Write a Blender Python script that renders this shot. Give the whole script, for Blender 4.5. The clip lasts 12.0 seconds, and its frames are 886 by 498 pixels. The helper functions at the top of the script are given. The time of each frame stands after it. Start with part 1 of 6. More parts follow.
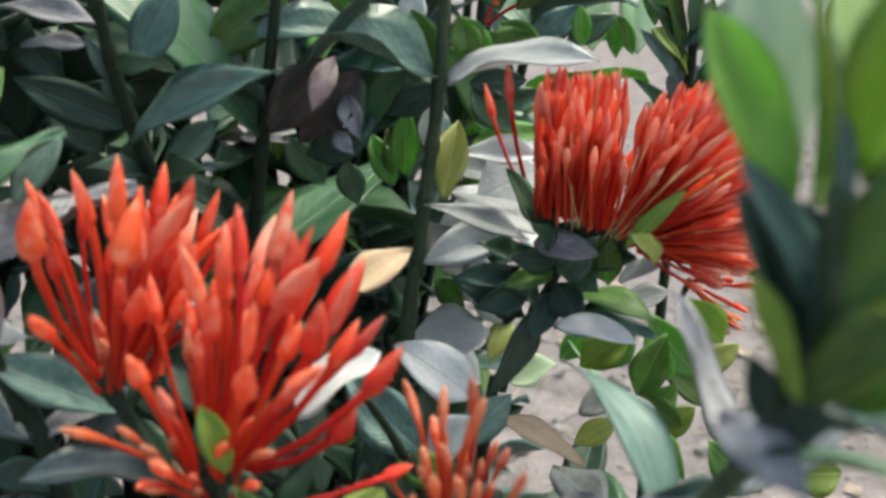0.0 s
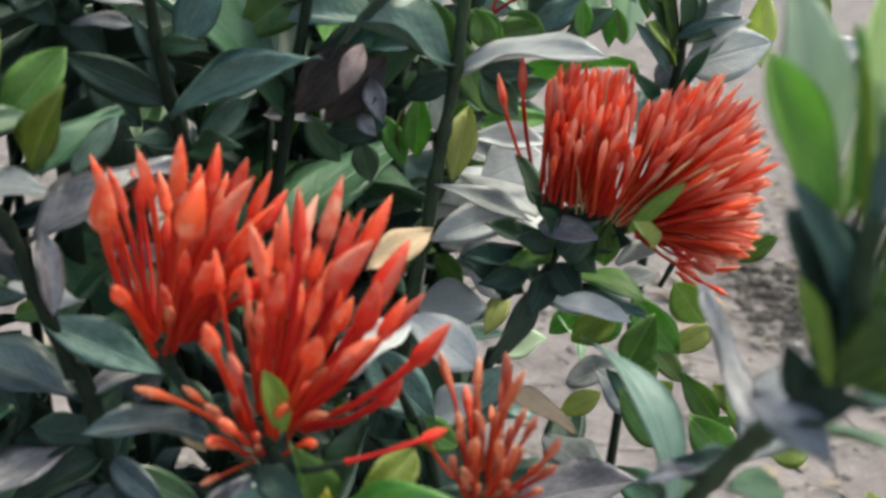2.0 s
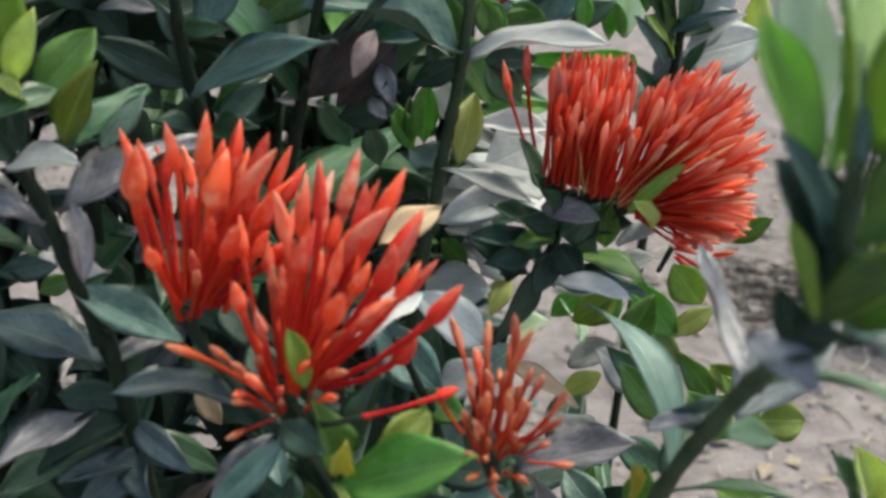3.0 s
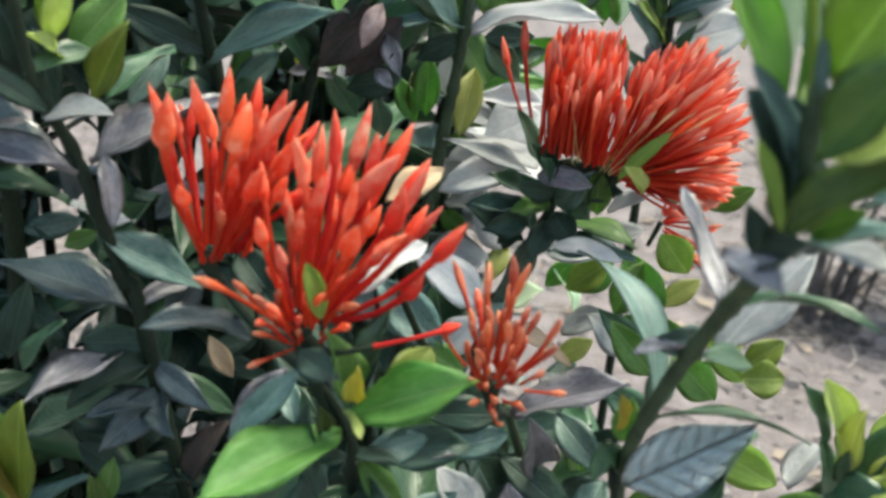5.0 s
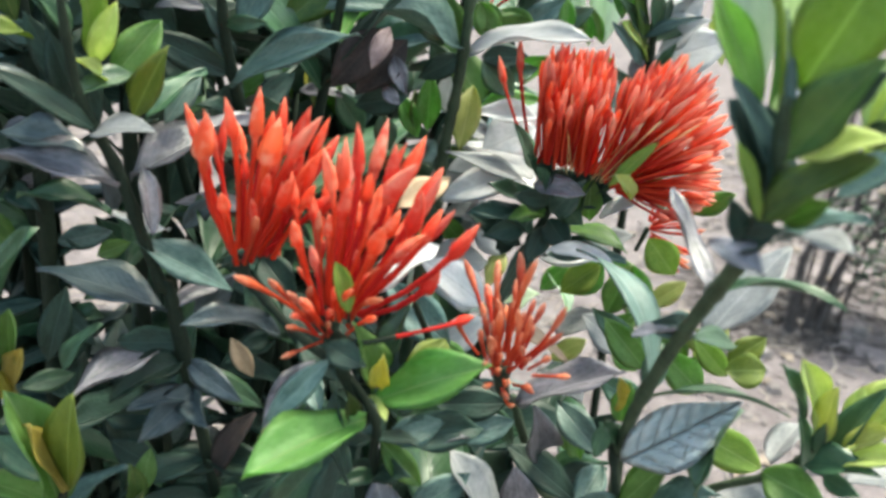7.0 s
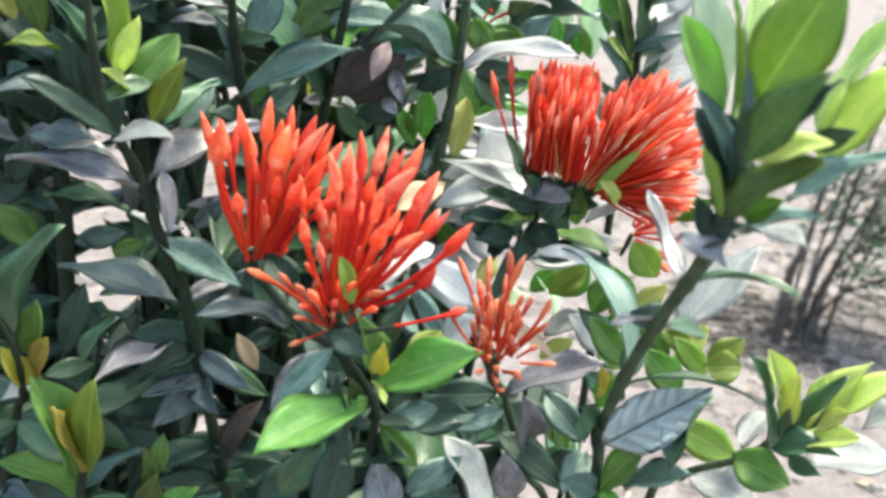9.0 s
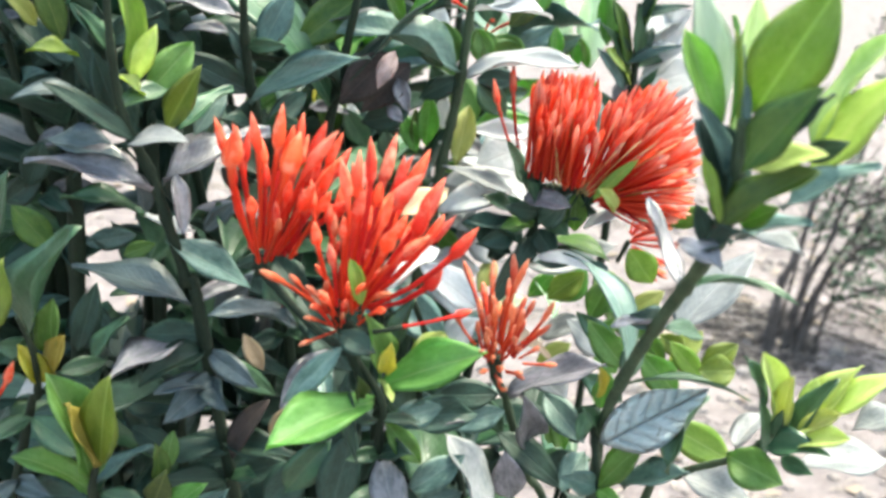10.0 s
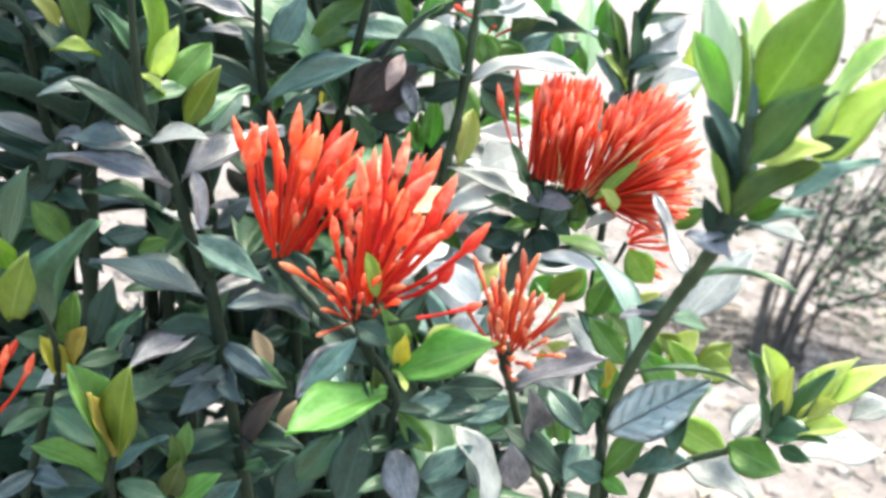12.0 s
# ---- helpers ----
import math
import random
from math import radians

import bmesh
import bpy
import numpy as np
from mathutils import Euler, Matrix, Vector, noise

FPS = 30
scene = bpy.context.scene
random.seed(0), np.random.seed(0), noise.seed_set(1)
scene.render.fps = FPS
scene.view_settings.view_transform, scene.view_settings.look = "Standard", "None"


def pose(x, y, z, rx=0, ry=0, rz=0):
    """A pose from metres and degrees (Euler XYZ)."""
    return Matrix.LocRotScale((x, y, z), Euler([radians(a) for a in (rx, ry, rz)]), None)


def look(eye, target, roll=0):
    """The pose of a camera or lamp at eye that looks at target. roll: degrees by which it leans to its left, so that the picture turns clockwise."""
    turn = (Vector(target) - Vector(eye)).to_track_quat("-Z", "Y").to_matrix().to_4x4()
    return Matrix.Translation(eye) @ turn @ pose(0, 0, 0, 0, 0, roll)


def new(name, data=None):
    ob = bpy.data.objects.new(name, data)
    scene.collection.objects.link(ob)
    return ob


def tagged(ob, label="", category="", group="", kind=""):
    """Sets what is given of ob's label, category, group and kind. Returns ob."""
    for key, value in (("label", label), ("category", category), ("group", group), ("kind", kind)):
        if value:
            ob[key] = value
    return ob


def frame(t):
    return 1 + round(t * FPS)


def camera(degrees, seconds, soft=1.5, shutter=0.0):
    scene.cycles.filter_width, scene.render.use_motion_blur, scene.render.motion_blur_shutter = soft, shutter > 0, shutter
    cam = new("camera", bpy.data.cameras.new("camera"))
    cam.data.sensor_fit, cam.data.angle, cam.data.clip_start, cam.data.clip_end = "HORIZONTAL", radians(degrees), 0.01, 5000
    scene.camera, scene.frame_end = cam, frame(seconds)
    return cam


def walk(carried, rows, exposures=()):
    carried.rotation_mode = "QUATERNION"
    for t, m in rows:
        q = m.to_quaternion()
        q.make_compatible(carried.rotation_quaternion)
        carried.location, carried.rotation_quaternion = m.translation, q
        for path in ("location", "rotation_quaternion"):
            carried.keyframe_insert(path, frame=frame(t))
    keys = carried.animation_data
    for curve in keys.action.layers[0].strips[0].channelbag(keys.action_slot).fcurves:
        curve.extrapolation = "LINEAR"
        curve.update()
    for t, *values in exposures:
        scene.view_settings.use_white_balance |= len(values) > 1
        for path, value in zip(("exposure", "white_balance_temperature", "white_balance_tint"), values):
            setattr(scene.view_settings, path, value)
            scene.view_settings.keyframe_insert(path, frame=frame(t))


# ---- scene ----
cam = camera(48.0, 12.0, soft=3.2)
# a small aperture, focused between the two big flower heads
cam.data.dof.use_dof = True
cam.data.dof.focus_distance, cam.data.dof.aperture_fstop = 0.290, 22.0
PATH = [
    (0, (0.0221, 0.0058, 0.6015), (-0.1708, 1.8706, -0.0951), 0.47),
    (0.5, (0.0079, 0.0107, 0.6144), (-0.0486, 1.8349, -0.2038), 4.35),
    (1, (0.0117, -0.0028, 0.6075), (-0.0995, 1.8481, -0.1419), 3.07),
    (1.5, (0.0122, -0.0005, 0.6092), (-0.1158, 1.8436, -0.1541), 2.27),
    (2, (0.0090, -0.0087, 0.6091), (-0.0884, 1.8409, -0.1455), 3.51),
    (2.5, (0.0095, -0.0131, 0.6090), (-0.1004, 1.8340, -0.1500), 2.93),
    (3, (0.0073, -0.0203, 0.6066), (-0.0847, 1.8332, -0.1391), 3.65),
    (5, (0.0066, -0.0387, 0.6016), (-0.0711, 1.8193, -0.1345), 4.32),
    (5.5, (0.0073, -0.0439, 0.6010), (-0.0785, 1.8200, -0.1192), 3.87),
    (6, (0.0041, -0.0493, 0.6039), (-0.0629, 1.8116, -0.1259), 4.13),
    (6.5, (0.0032, -0.0542, 0.6040), (-0.0589, 1.8153, -0.1039), 4.03),
    (7, (0.0010, -0.0597, 0.6050), (-0.0436, 1.8135, -0.0944), 3.80),
    (7.5, (0.0008, -0.0654, 0.6059), (-0.0391, 1.8081, -0.0931), 3.89),
    (9.5, (0.0007, -0.0814, 0.6086), (-0.0212, 1.8050, -0.0554), 4.52),
    (10, (-0.0023, -0.0856, 0.6094), (-0.0182, 1.8026, -0.0497), 4.87),
    (10.5, (-0.0039, -0.0921, 0.6093), (-0.0228, 1.7998, -0.0392), 4.98),
    (11, (-0.0066, -0.0944, 0.6081), (-0.0104, 1.8009, -0.0307), 5.38),
    (11.5, (-0.0078, -0.0942, 0.6072), (-0.0007, 1.8019, -0.0291), 5.42),
    (12, (-0.0084, -0.0946, 0.6078), (0.0025, 1.8013, -0.0289), 5.33),
]
walk(cam, [(t, look(eye, target, roll)) for t, eye, target, roll in PATH],
     exposures=[(0.0, 1.08, 6850, -4), (3.0, 0.84, 6850, -4), (5.0, 1.20, 6850, -4), (7.5, 1.55, 6850, -4), (9.5, 1.92, 6850, -4), (10.5, 2.11, 6850, -4), (12.0, 2.18, 6850, -4)])

# light: a bright hazy sky with a veiled sun high over the shrubs
world = bpy.data.worlds.new("sky")
scene.world = world
world.use_nodes = True
sky = world.node_tree.nodes.new("ShaderNodeTexSky")
sky.sky_type, sky.sun_disc = "NISHITA", False
sky.sun_elevation, sky.sun_rotation = radians(69.5), radians(50.4)
sky.dust_density, sky.air_density = 4.0, 1.2
back = world.node_tree.nodes["Background"]
back.inputs["Strength"].default_value = 0.15
world.node_tree.links.new(sky.outputs[0], back.inputs["Color"])
sun_data = bpy.data.lights.new("sun", "SUN")
sun_data.energy, sun_data.angle, sun_data.color = 1.7, radians(15), (1.0, 0.95, 0.88)
sun = new("sun", sun_data)
sun.matrix_world = look((2.3, 1.9, 8.0), (0, 0, 0))

# ---- materials ----

def material(name):
    """An empty node material: its nodes, links and output."""
    mat = bpy.data.materials.new(name)
    mat.use_nodes = True
    nodes = mat.node_tree.nodes
    nodes.clear()
    return mat, nodes, mat.node_tree.links, nodes.new("ShaderNodeOutputMaterial")


def noise_node(nodes, links, coord, scale, detail=4.0, rough=0.55):
    n = nodes.new("ShaderNodeTexNoise")
    n.inputs["Scale"].default_value, n.inputs["Detail"].default_value = scale, detail
    n.inputs["Roughness"].default_value = rough
    links.new(coord, n.inputs["Vector"])
    return n.outputs["Fac"]


def calc(nodes, links, op, a, b=None):
    n = nodes.new("ShaderNodeMath")
    n.operation = op
    for k, v in enumerate((a, b)):
        if v is None:
            continue
        if isinstance(v, (int, float)):
            n.inputs[k].default_value = v
        else:
            links.new(v, n.inputs[k])
    return n.outputs[0]


def blend(nodes, links, fac, a, b, mode="MIX"):
    n = nodes.new("ShaderNodeMix")
    n.data_type, n.blend_type = "RGBA", mode
    for k, v in ((0, fac), (6, a), (7, b)):
        if isinstance(v, (int, float)):
            n.inputs[k].default_value = v
        elif isinstance(v, tuple):
            n.inputs[k].default_value = (*v, 1.0)
        else:
            links.new(v, n.inputs[k])
    return n.outputs[2]


def ramp(nodes, links, fac, stops):
    n = nodes.new("ShaderNodeValToRGB")
    while len(n.color_ramp.elements) < len(stops):
        n.color_ramp.elements.new(0.5)
    for e, (p, c) in zip(n.color_ramp.elements, stops):
        e.position, e.color = p, (*c, 1.0)
    links.new(fac, n.inputs[0])
    return n.outputs[0]


def leaf_material(name, base, second, rib, rough=0.42, sheer=0.2, vein=0.5, dust=0.15, gloss=0.5, pitch=52.0, relief=0.35, coat=0.0, depth=0.0012):
    """A leaf: x runs from stalk to tip and y across, in the leaf's own unit square."""
    mat, nodes, links, out = material(name)
    tc = nodes.new("ShaderNodeTexCoord")
    info = nodes.new("ShaderNodeObjectInfo")
    xyz = nodes.new("ShaderNodeSeparateXYZ")
    links.new(tc.outputs["Object"], xyz.inputs[0])
    x, y = xyz.outputs["X"], xyz.outputs["Y"]
    ay = calc(nodes, links, "ABSOLUTE", y)
    shift = nodes.new("ShaderNodeVectorMath")
    shift.operation = "ADD"
    links.new(tc.outputs["Object"], shift.inputs[0])
    far = nodes.new("ShaderNodeCombineXYZ")
    links.new(calc(nodes, links, "MULTIPLY", info.outputs["Random"], 37.0), far.inputs[0])
    links.new(far.outputs[0], shift.inputs[1])
    blotch = noise_node(nodes, links, shift.outputs[0], 3.0, 5.0)
    grain = noise_node(nodes, links, shift.outputs[0], 38.0, 3.0)
    # side veins slant forwards from the midrib
    saw = calc(nodes, links, "SINE", calc(nodes, links, "MULTIPLY", calc(nodes, links, "SUBTRACT", x, calc(nodes, links, "MULTIPLY", ay, 0.55)), pitch))
    ridge = calc(nodes, links, "POWER", calc(nodes, links, "ABSOLUTE", saw), 0.6)
    thin = calc(nodes, links, "MULTIPLY", calc(nodes, links, "SUBTRACT", 1.0, ridge), vein)
    midrib = calc(nodes, links, "SUBTRACT", 1.0, calc(nodes, links, "SMOOTH_MIN", 1.0, calc(nodes, links, "MULTIPLY", ay, 34.0)))
    midrib = calc(nodes, links, "MAXIMUM", midrib, 0.0)
    mottle = noise_node(nodes, links, shift.outputs[0], 13.0, 4.0, 0.6)
    mixed = calc(nodes, links, "ADD", calc(nodes, links, "MULTIPLY", blotch, 0.6), calc(nodes, links, "MULTIPLY", mottle, 0.4))
    patch = ramp(nodes, links, mixed, ((0.36, base), (0.64, second)))
    tone = nodes.new("ShaderNodeHueSaturation")
    links.new(patch, tone.inputs["Color"])
    links.new(calc(nodes, links, "MULTIPLY_ADD", info.outputs["Random"], 0.5), tone.inputs["Value"])
    tone.inputs["Value"].links[0].from_node.inputs[2].default_value = 0.78
    links.new(calc(nodes, links, "ADD", 0.485, calc(nodes, links, "MULTIPLY", info.outputs["Random"], 0.03)), tone.inputs["Hue"])
    c = blend(nodes, links, calc(nodes, links, "MULTIPLY", thin, 0.45), tone.outputs[0], rib)
    c = blend(nodes, links, calc(nodes, links, "MULTIPLY", midrib, 0.5), c, rib)
    specks = calc(nodes, links, "MULTIPLY", calc(nodes, links, "POWER", grain, 2.0), dust * 2.0)
    c = blend(nodes, links, specks, c, (0.42, 0.40, 0.38))
    bump = nodes.new("ShaderNodeBump")
    bump.inputs["Strength"].default_value = relief
    bump.inputs["Distance"].default_value = depth
    height = calc(nodes, links, "ADD", calc(nodes, links, "MULTIPLY", ridge, vein), calc(nodes, links, "MULTIPLY", mixed, 2.2))
    links.new(calc(nodes, links, "SUBTRACT", height, midrib), bump.inputs["Height"])
    p = nodes.new("ShaderNodeBsdfPrincipled")
    links.new(c, p.inputs["Base Color"])
    links.new(calc(nodes, links, "ADD", rough - 0.08, calc(nodes, links, "MULTIPLY", blotch, 0.2)), p.inputs["Roughness"])
    p.inputs["Specular IOR Level"].default_value = gloss
    p.inputs["Coat Weight"].default_value, p.inputs["Coat Roughness"].default_value = coat, 0.22
    links.new(bump.outputs[0], p.inputs["Normal"])
    t = nodes.new("ShaderNodeBsdfTranslucent")
    glow = nodes.new("ShaderNodeHueSaturation")
    glow.inputs["Saturation"].default_value, glow.inputs["Value"].default_value = 1.15, 1.5
    links.new(c, glow.inputs["Color"])
    links.new(glow.outputs[0], t.inputs[0])
    mix = nodes.new("ShaderNodeMixShader")
    mix.inputs[0].default_value = sheer
    links.new(p.outputs[0], mix.inputs[1])
    links.new(t.outputs[0], mix.inputs[2])
    links.new(mix.outputs[0], out.inputs[0])
    return mat


LEAF = {
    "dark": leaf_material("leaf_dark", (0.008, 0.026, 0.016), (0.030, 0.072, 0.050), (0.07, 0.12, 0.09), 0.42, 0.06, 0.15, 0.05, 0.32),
    "mid": leaf_material("leaf_middle_green", (0.022, 0.075, 0.032), (0.060, 0.140, 0.062), (0.12, 0.20, 0.10), 0.36, 0.14, 0.15, 0.04, 0.55, coat=0.2),
    "green": leaf_material("leaf_fresh_green", (0.115, 0.235, 0.046), (0.205, 0.355, 0.105), (0.42, 0.56, 0.25), 0.40, 0.46, 0.07, 0.03),
    "lime": leaf_material("leaf_young_lime", (0.155, 0.235, 0.030), (0.26, 0.335, 0.065), (0.48, 0.55, 0.19), 0.42, 0.40, 0.12, 0.03),
    "pale": leaf_material("leaf_pale_lime", (0.39, 0.45, 0.14), (0.54, 0.58, 0.24), (0.66, 0.65, 0.34), 0.42, 0.45, 0.1, 0.03),
    "mint": leaf_material("leaf_pale_mint", (0.36, 0.48, 0.20), (0.52, 0.62, 0.32), (0.6, 0.66, 0.4), 0.42, 0.5, 0.1, 0.03),
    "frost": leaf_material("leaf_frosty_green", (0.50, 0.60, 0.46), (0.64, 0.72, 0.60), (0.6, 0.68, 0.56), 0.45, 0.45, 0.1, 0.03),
    "sap": leaf_material("leaf_sap_green", (0.19, 0.32, 0.060), (0.30, 0.43, 0.12), (0.48, 0.6, 0.25), 0.40, 0.5, 0.08, 0.03),
    "yellow": leaf_material("leaf_yellow", (0.38, 0.33, 0.045), (0.56, 0.50, 0.12), (0.58, 0.52, 0.2), 0.45, 0.38, 0.1, 0.03),
    "olive": leaf_material("leaf_olive", (0.045, 0.090, 0.016), (0.11, 0.155, 0.030), (0.26, 0.30, 0.10), 0.40, 0.32, 0.12, 0.04),
    "moss": leaf_material("leaf_moss_green", (0.050, 0.120, 0.020), (0.120, 0.210, 0.040), (0.22, 0.30, 0.10), 0.40, 0.30, 0.08, 0.03),
    # next four kinds: grey-violet sky reflection put into the leaf colour
    "sheen": leaf_material("leaf_sheen_green", (0.011, 0.046, 0.036), (0.072, 0.145, 0.126), (0.16, 0.22, 0.19), 0.38, 0.08, 0.2, 0.06, 0.5, coat=0.14),
    # paler copy of the kind above, for leaves in brighter light
    "sheen_pale": leaf_material("leaf_sheen_pale_green", (0.030, 0.090, 0.072), (0.155, 0.255, 0.215), (0.24, 0.31, 0.28), 0.38, 0.10, 0.2, 0.08, 0.5, coat=0.15),
    "slate": leaf_material("leaf_sheen_slate", (0.012, 0.034, 0.034), (0.085, 0.118, 0.132), (0.16, 0.19, 0.20), 0.36, 0.06, 0.2, 0.06, 0.55, coat=0.2),
    "lilac": leaf_material("leaf_sheen_violet", (0.044, 0.050, 0.058), (0.265, 0.245, 0.280), (0.26, 0.26, 0.29), 0.34, 0.06, 0.2, 0.10, 0.6, coat=0.3),
    # white and silver: glare on green leaves, put into the base colour
    "white": leaf_material("leaf_glare_white", (0.47, 0.49, 0.49), (0.66, 0.655, 0.67), (0.55, 0.55, 0.55), 0.42, 0.35, 0.2, 0.08, coat=0.2),
    "silver": leaf_material("leaf_glare_silver", (0.17, 0.19, 0.19), (0.33, 0.335, 0.345), (0.5, 0.5, 0.5), 0.38, 0.3, 0.2, 0.06, coat=0.2),
    # blue-white highlights between the quilted veins are painted into these colours
    "quilted": leaf_material("leaf_quilted", (0.32, 0.42, 0.43), (0.54, 0.61, 0.63), (0.30, 0.36, 0.37), 0.30, 0.08, 0.5, 0.05, 0.7, 23.0, 0.9, 0.4, 0.0026),
    "brown": leaf_material("leaf_withered_brown", (0.010, 0.008, 0.007), (0.045, 0.028, 0.026), (0.07, 0.05, 0.045), 0.7, 0.1, 0.1, 0.1, 0.25),
    "pink": leaf_material("leaf_withered_pink", (0.16, 0.10, 0.098), (0.36, 0.26, 0.255), (0.5, 0.4, 0.4), 0.7, 0.1, 0.1, 0.1, 0.25),
    "tan": leaf_material("leaf_dry_tan", (0.46, 0.32, 0.20), (0.60, 0.46, 0.32), (0.6, 0.45, 0.3), 0.7, 0.2, 0.5, 0.05, 0.25),
}


def petal_material(name, tube, bud, tip, pale=0.4, rough=0.45):
    """A flower bud: x runs from the base of the tube to the tip of the bud."""
    mat, nodes, links, out = material(name)
    tc = nodes.new("ShaderNodeTexCoord")
    info = nodes.new("ShaderNodeObjectInfo")
    xyz = nodes.new("ShaderNodeSeparateXYZ")
    links.new(tc.outputs["Object"], xyz.inputs[0])
    n = noise_node(nodes, links, tc.outputs["Object"], 9.0, 4.0)
    along = calc(nodes, links, "ADD", xyz.outputs["X"], calc(nodes, links, "MULTIPLY", calc(nodes, links, "SUBTRACT", n, 0.5), 0.25))
    # own red tones, with shade on the tube and top light on the tip
    c = ramp(nodes, links, along, ((0.0, tube), (0.55, tube), (0.80, bud), (0.98, tip)))
    even = nodes.new("ShaderNodeMapping")
    even.inputs["Scale"].default_value = (20.0, 1.0, 1.0)
    links.new(tc.outputs["Object"], even.inputs[0])
    # pale patches of opening petals, with their highlights painted in
    fleck = noise_node(nodes, links, even.outputs[0], 0.42, 2.0)
    ends = calc(nodes, links, "MULTIPLY", ramp(nodes, links, xyz.outputs["X"], ((0.62, (0, 0, 0)), (0.82, (1, 1, 1)))), ramp(nodes, links, fleck, ((0.44, (0, 0, 0)), (0.66, (1, 1, 1)))))
    c = blend(nodes, links, calc(nodes, links, "MULTIPLY", ends, pale), c, (0.98, 0.62, 0.42))
    tone = nodes.new("ShaderNodeHueSaturation")
    links.new(c, tone.inputs["Color"])
    links.new(calc(nodes, links, "ADD", 0.493, calc(nodes, links, "MULTIPLY", info.outputs["Random"], 0.014)), tone.inputs["Hue"])
    links.new(calc(nodes, links, "ADD", 0.8, calc(nodes, links, "MULTIPLY", info.outputs["Random"], 0.4)), tone.inputs["Value"])
    streak = nodes.new("ShaderNodeTexNoise")
    streak.inputs["Scale"].default_value = 6.0
    stretch = nodes.new("ShaderNodeMapping")
    stretch.inputs["Scale"].default_value = (0.6, 9.0, 9.0)
    links.new(tc.outputs["Object"], stretch.inputs[0])
    links.new(stretch.outputs[0], streak.inputs["Vector"])
    bump = nodes.new("ShaderNodeBump")
    bump.inputs["Strength"].default_value, bump.inputs["Distance"].default_value = 0.3, 0.0006
    links.new(streak.outputs["Fac"], bump.inputs["Height"])
    p = nodes.new("ShaderNodeBsdfPrincipled")
    links.new(tone.outputs[0], p.inputs["Base Color"])
    p.inputs["Roughness"].default_value = rough
    p.inputs["Specular IOR Level"].default_value = 0.22
    links.new(bump.outputs[0], p.inputs["Normal"])
    t = nodes.new("ShaderNodeBsdfTranslucent")
    links.new(tone.outputs[0], t.inputs[0])
    mix = nodes.new("ShaderNodeMixShader")
    mix.inputs[0].default_value = 0.30
    links.new(p.outputs[0], mix.inputs[1])
    links.new(t.outputs[0], mix.inputs[2])
    links.new(mix.outputs[0], out.inputs[0])
    return mat


PETAL = {
    "red": petal_material("bud_red", (0.62, 0.032, 0.017), (0.90, 0.074, 0.034), (0.93, 0.155, 0.078), 0.42),
    "peach": petal_material("bud_opening", (0.62, 0.034, 0.018), (0.93, 0.17, 0.07), (0.93, 0.12, 0.065), 0.8),
    "rose": petal_material("bud_rose", (0.67, 0.044, 0.025), (0.92, 0.120, 0.066), (0.94, 0.28, 0.19), 0.42),
    "blush": petal_material("bud_pale_tipped", (0.74, 0.066, 0.042), (0.93, 0.22, 0.15), (0.95, 0.47, 0.38), 0.55),
    "cream": petal_material("cream_gap_tube", (0.70, 0.52, 0.25), (0.82, 0.66, 0.38), (0.85, 0.72, 0.48)),
    "orange": petal_material("bud_orange", (0.52, 0.050, 0.022), (0.68, 0.135, 0.060), (0.74, 0.27, 0.16)),
}


def rough_material(name, dark, light, scale, rough=0.85, bumpy=0.5, depth=0.002):
    mat, nodes, links, out = material(name)
    tc = nodes.new("ShaderNodeTexCoord")
    a = noise_node(nodes, links, tc.outputs["Object"], scale, 8.0, 0.65)
    b = noise_node(nodes, links, tc.outputs["Object"], scale * 11.0, 4.0)
    c = ramp(nodes, links, calc(nodes, links, "ADD", calc(nodes, links, "MULTIPLY", a, 0.65), calc(nodes, links, "MULTIPLY", b, 0.35)), ((0.34, dark), (0.62, light)))
    bump = nodes.new("ShaderNodeBump")
    bump.inputs["Strength"].default_value, bump.inputs["Distance"].default_value = bumpy, depth
    links.new(b, bump.inputs["Height"])
    p = nodes.new("ShaderNodeBsdfPrincipled")
    links.new(c, p.inputs["Base Color"])
    p.inputs["Roughness"].default_value = rough
    p.inputs["Specular IOR Level"].default_value = 0.3
    links.new(bump.outputs[0], p.inputs["Normal"])
    links.new(p.outputs[0], out.inputs[0])
    return mat


STALK = rough_material("green_stalk", (0.006, 0.013, 0.007), (0.019, 0.031, 0.016), 90.0, 0.75, 0.4, 0.0006)
GREEN_STALK = rough_material("young_green_stalk", (0.016, 0.030, 0.015), (0.060, 0.088, 0.046), 110.0, 0.6, 0.6, 0.0008)
BARK = rough_material("grey_brown_bark", (0.030, 0.025, 0.024), (0.105, 0.090, 0.085), 45.0, 0.85, 0.6, 0.0015)
SOIL = rough_material("sandy_soil", (0.108, 0.088, 0.087), (0.265, 0.226, 0.225), 16.0, 0.95, 0.7, 0.006)
CLOD = rough_material("soil_clod", (0.13, 0.110, 0.104), (0.30, 0.265, 0.252), 40.0, 0.95, 0.6, 0.003)
SMALL_LEAF = rough_material("small_bush_leaf", (0.022, 0.050, 0.028), (0.075, 0.120, 0.062), 14.0, 0.5, 0.2, 0.001)
DEBRIS_SHADE = rough_material("debris_and_shade", (0.035, 0.030, 0.028), (0.13, 0.11, 0.10), 50.0, 0.95, 0.6, 0.003)
STRAW = rough_material("dry_straw", (0.20, 0.16, 0.14), (0.50, 0.44, 0.38), 30.0, 0.9, 0.3, 0.001)
LITTER = rough_material("dry_litter", (0.10, 0.075, 0.06), (0.42, 0.34, 0.27), 30.0, 0.9, 0.4, 0.001)


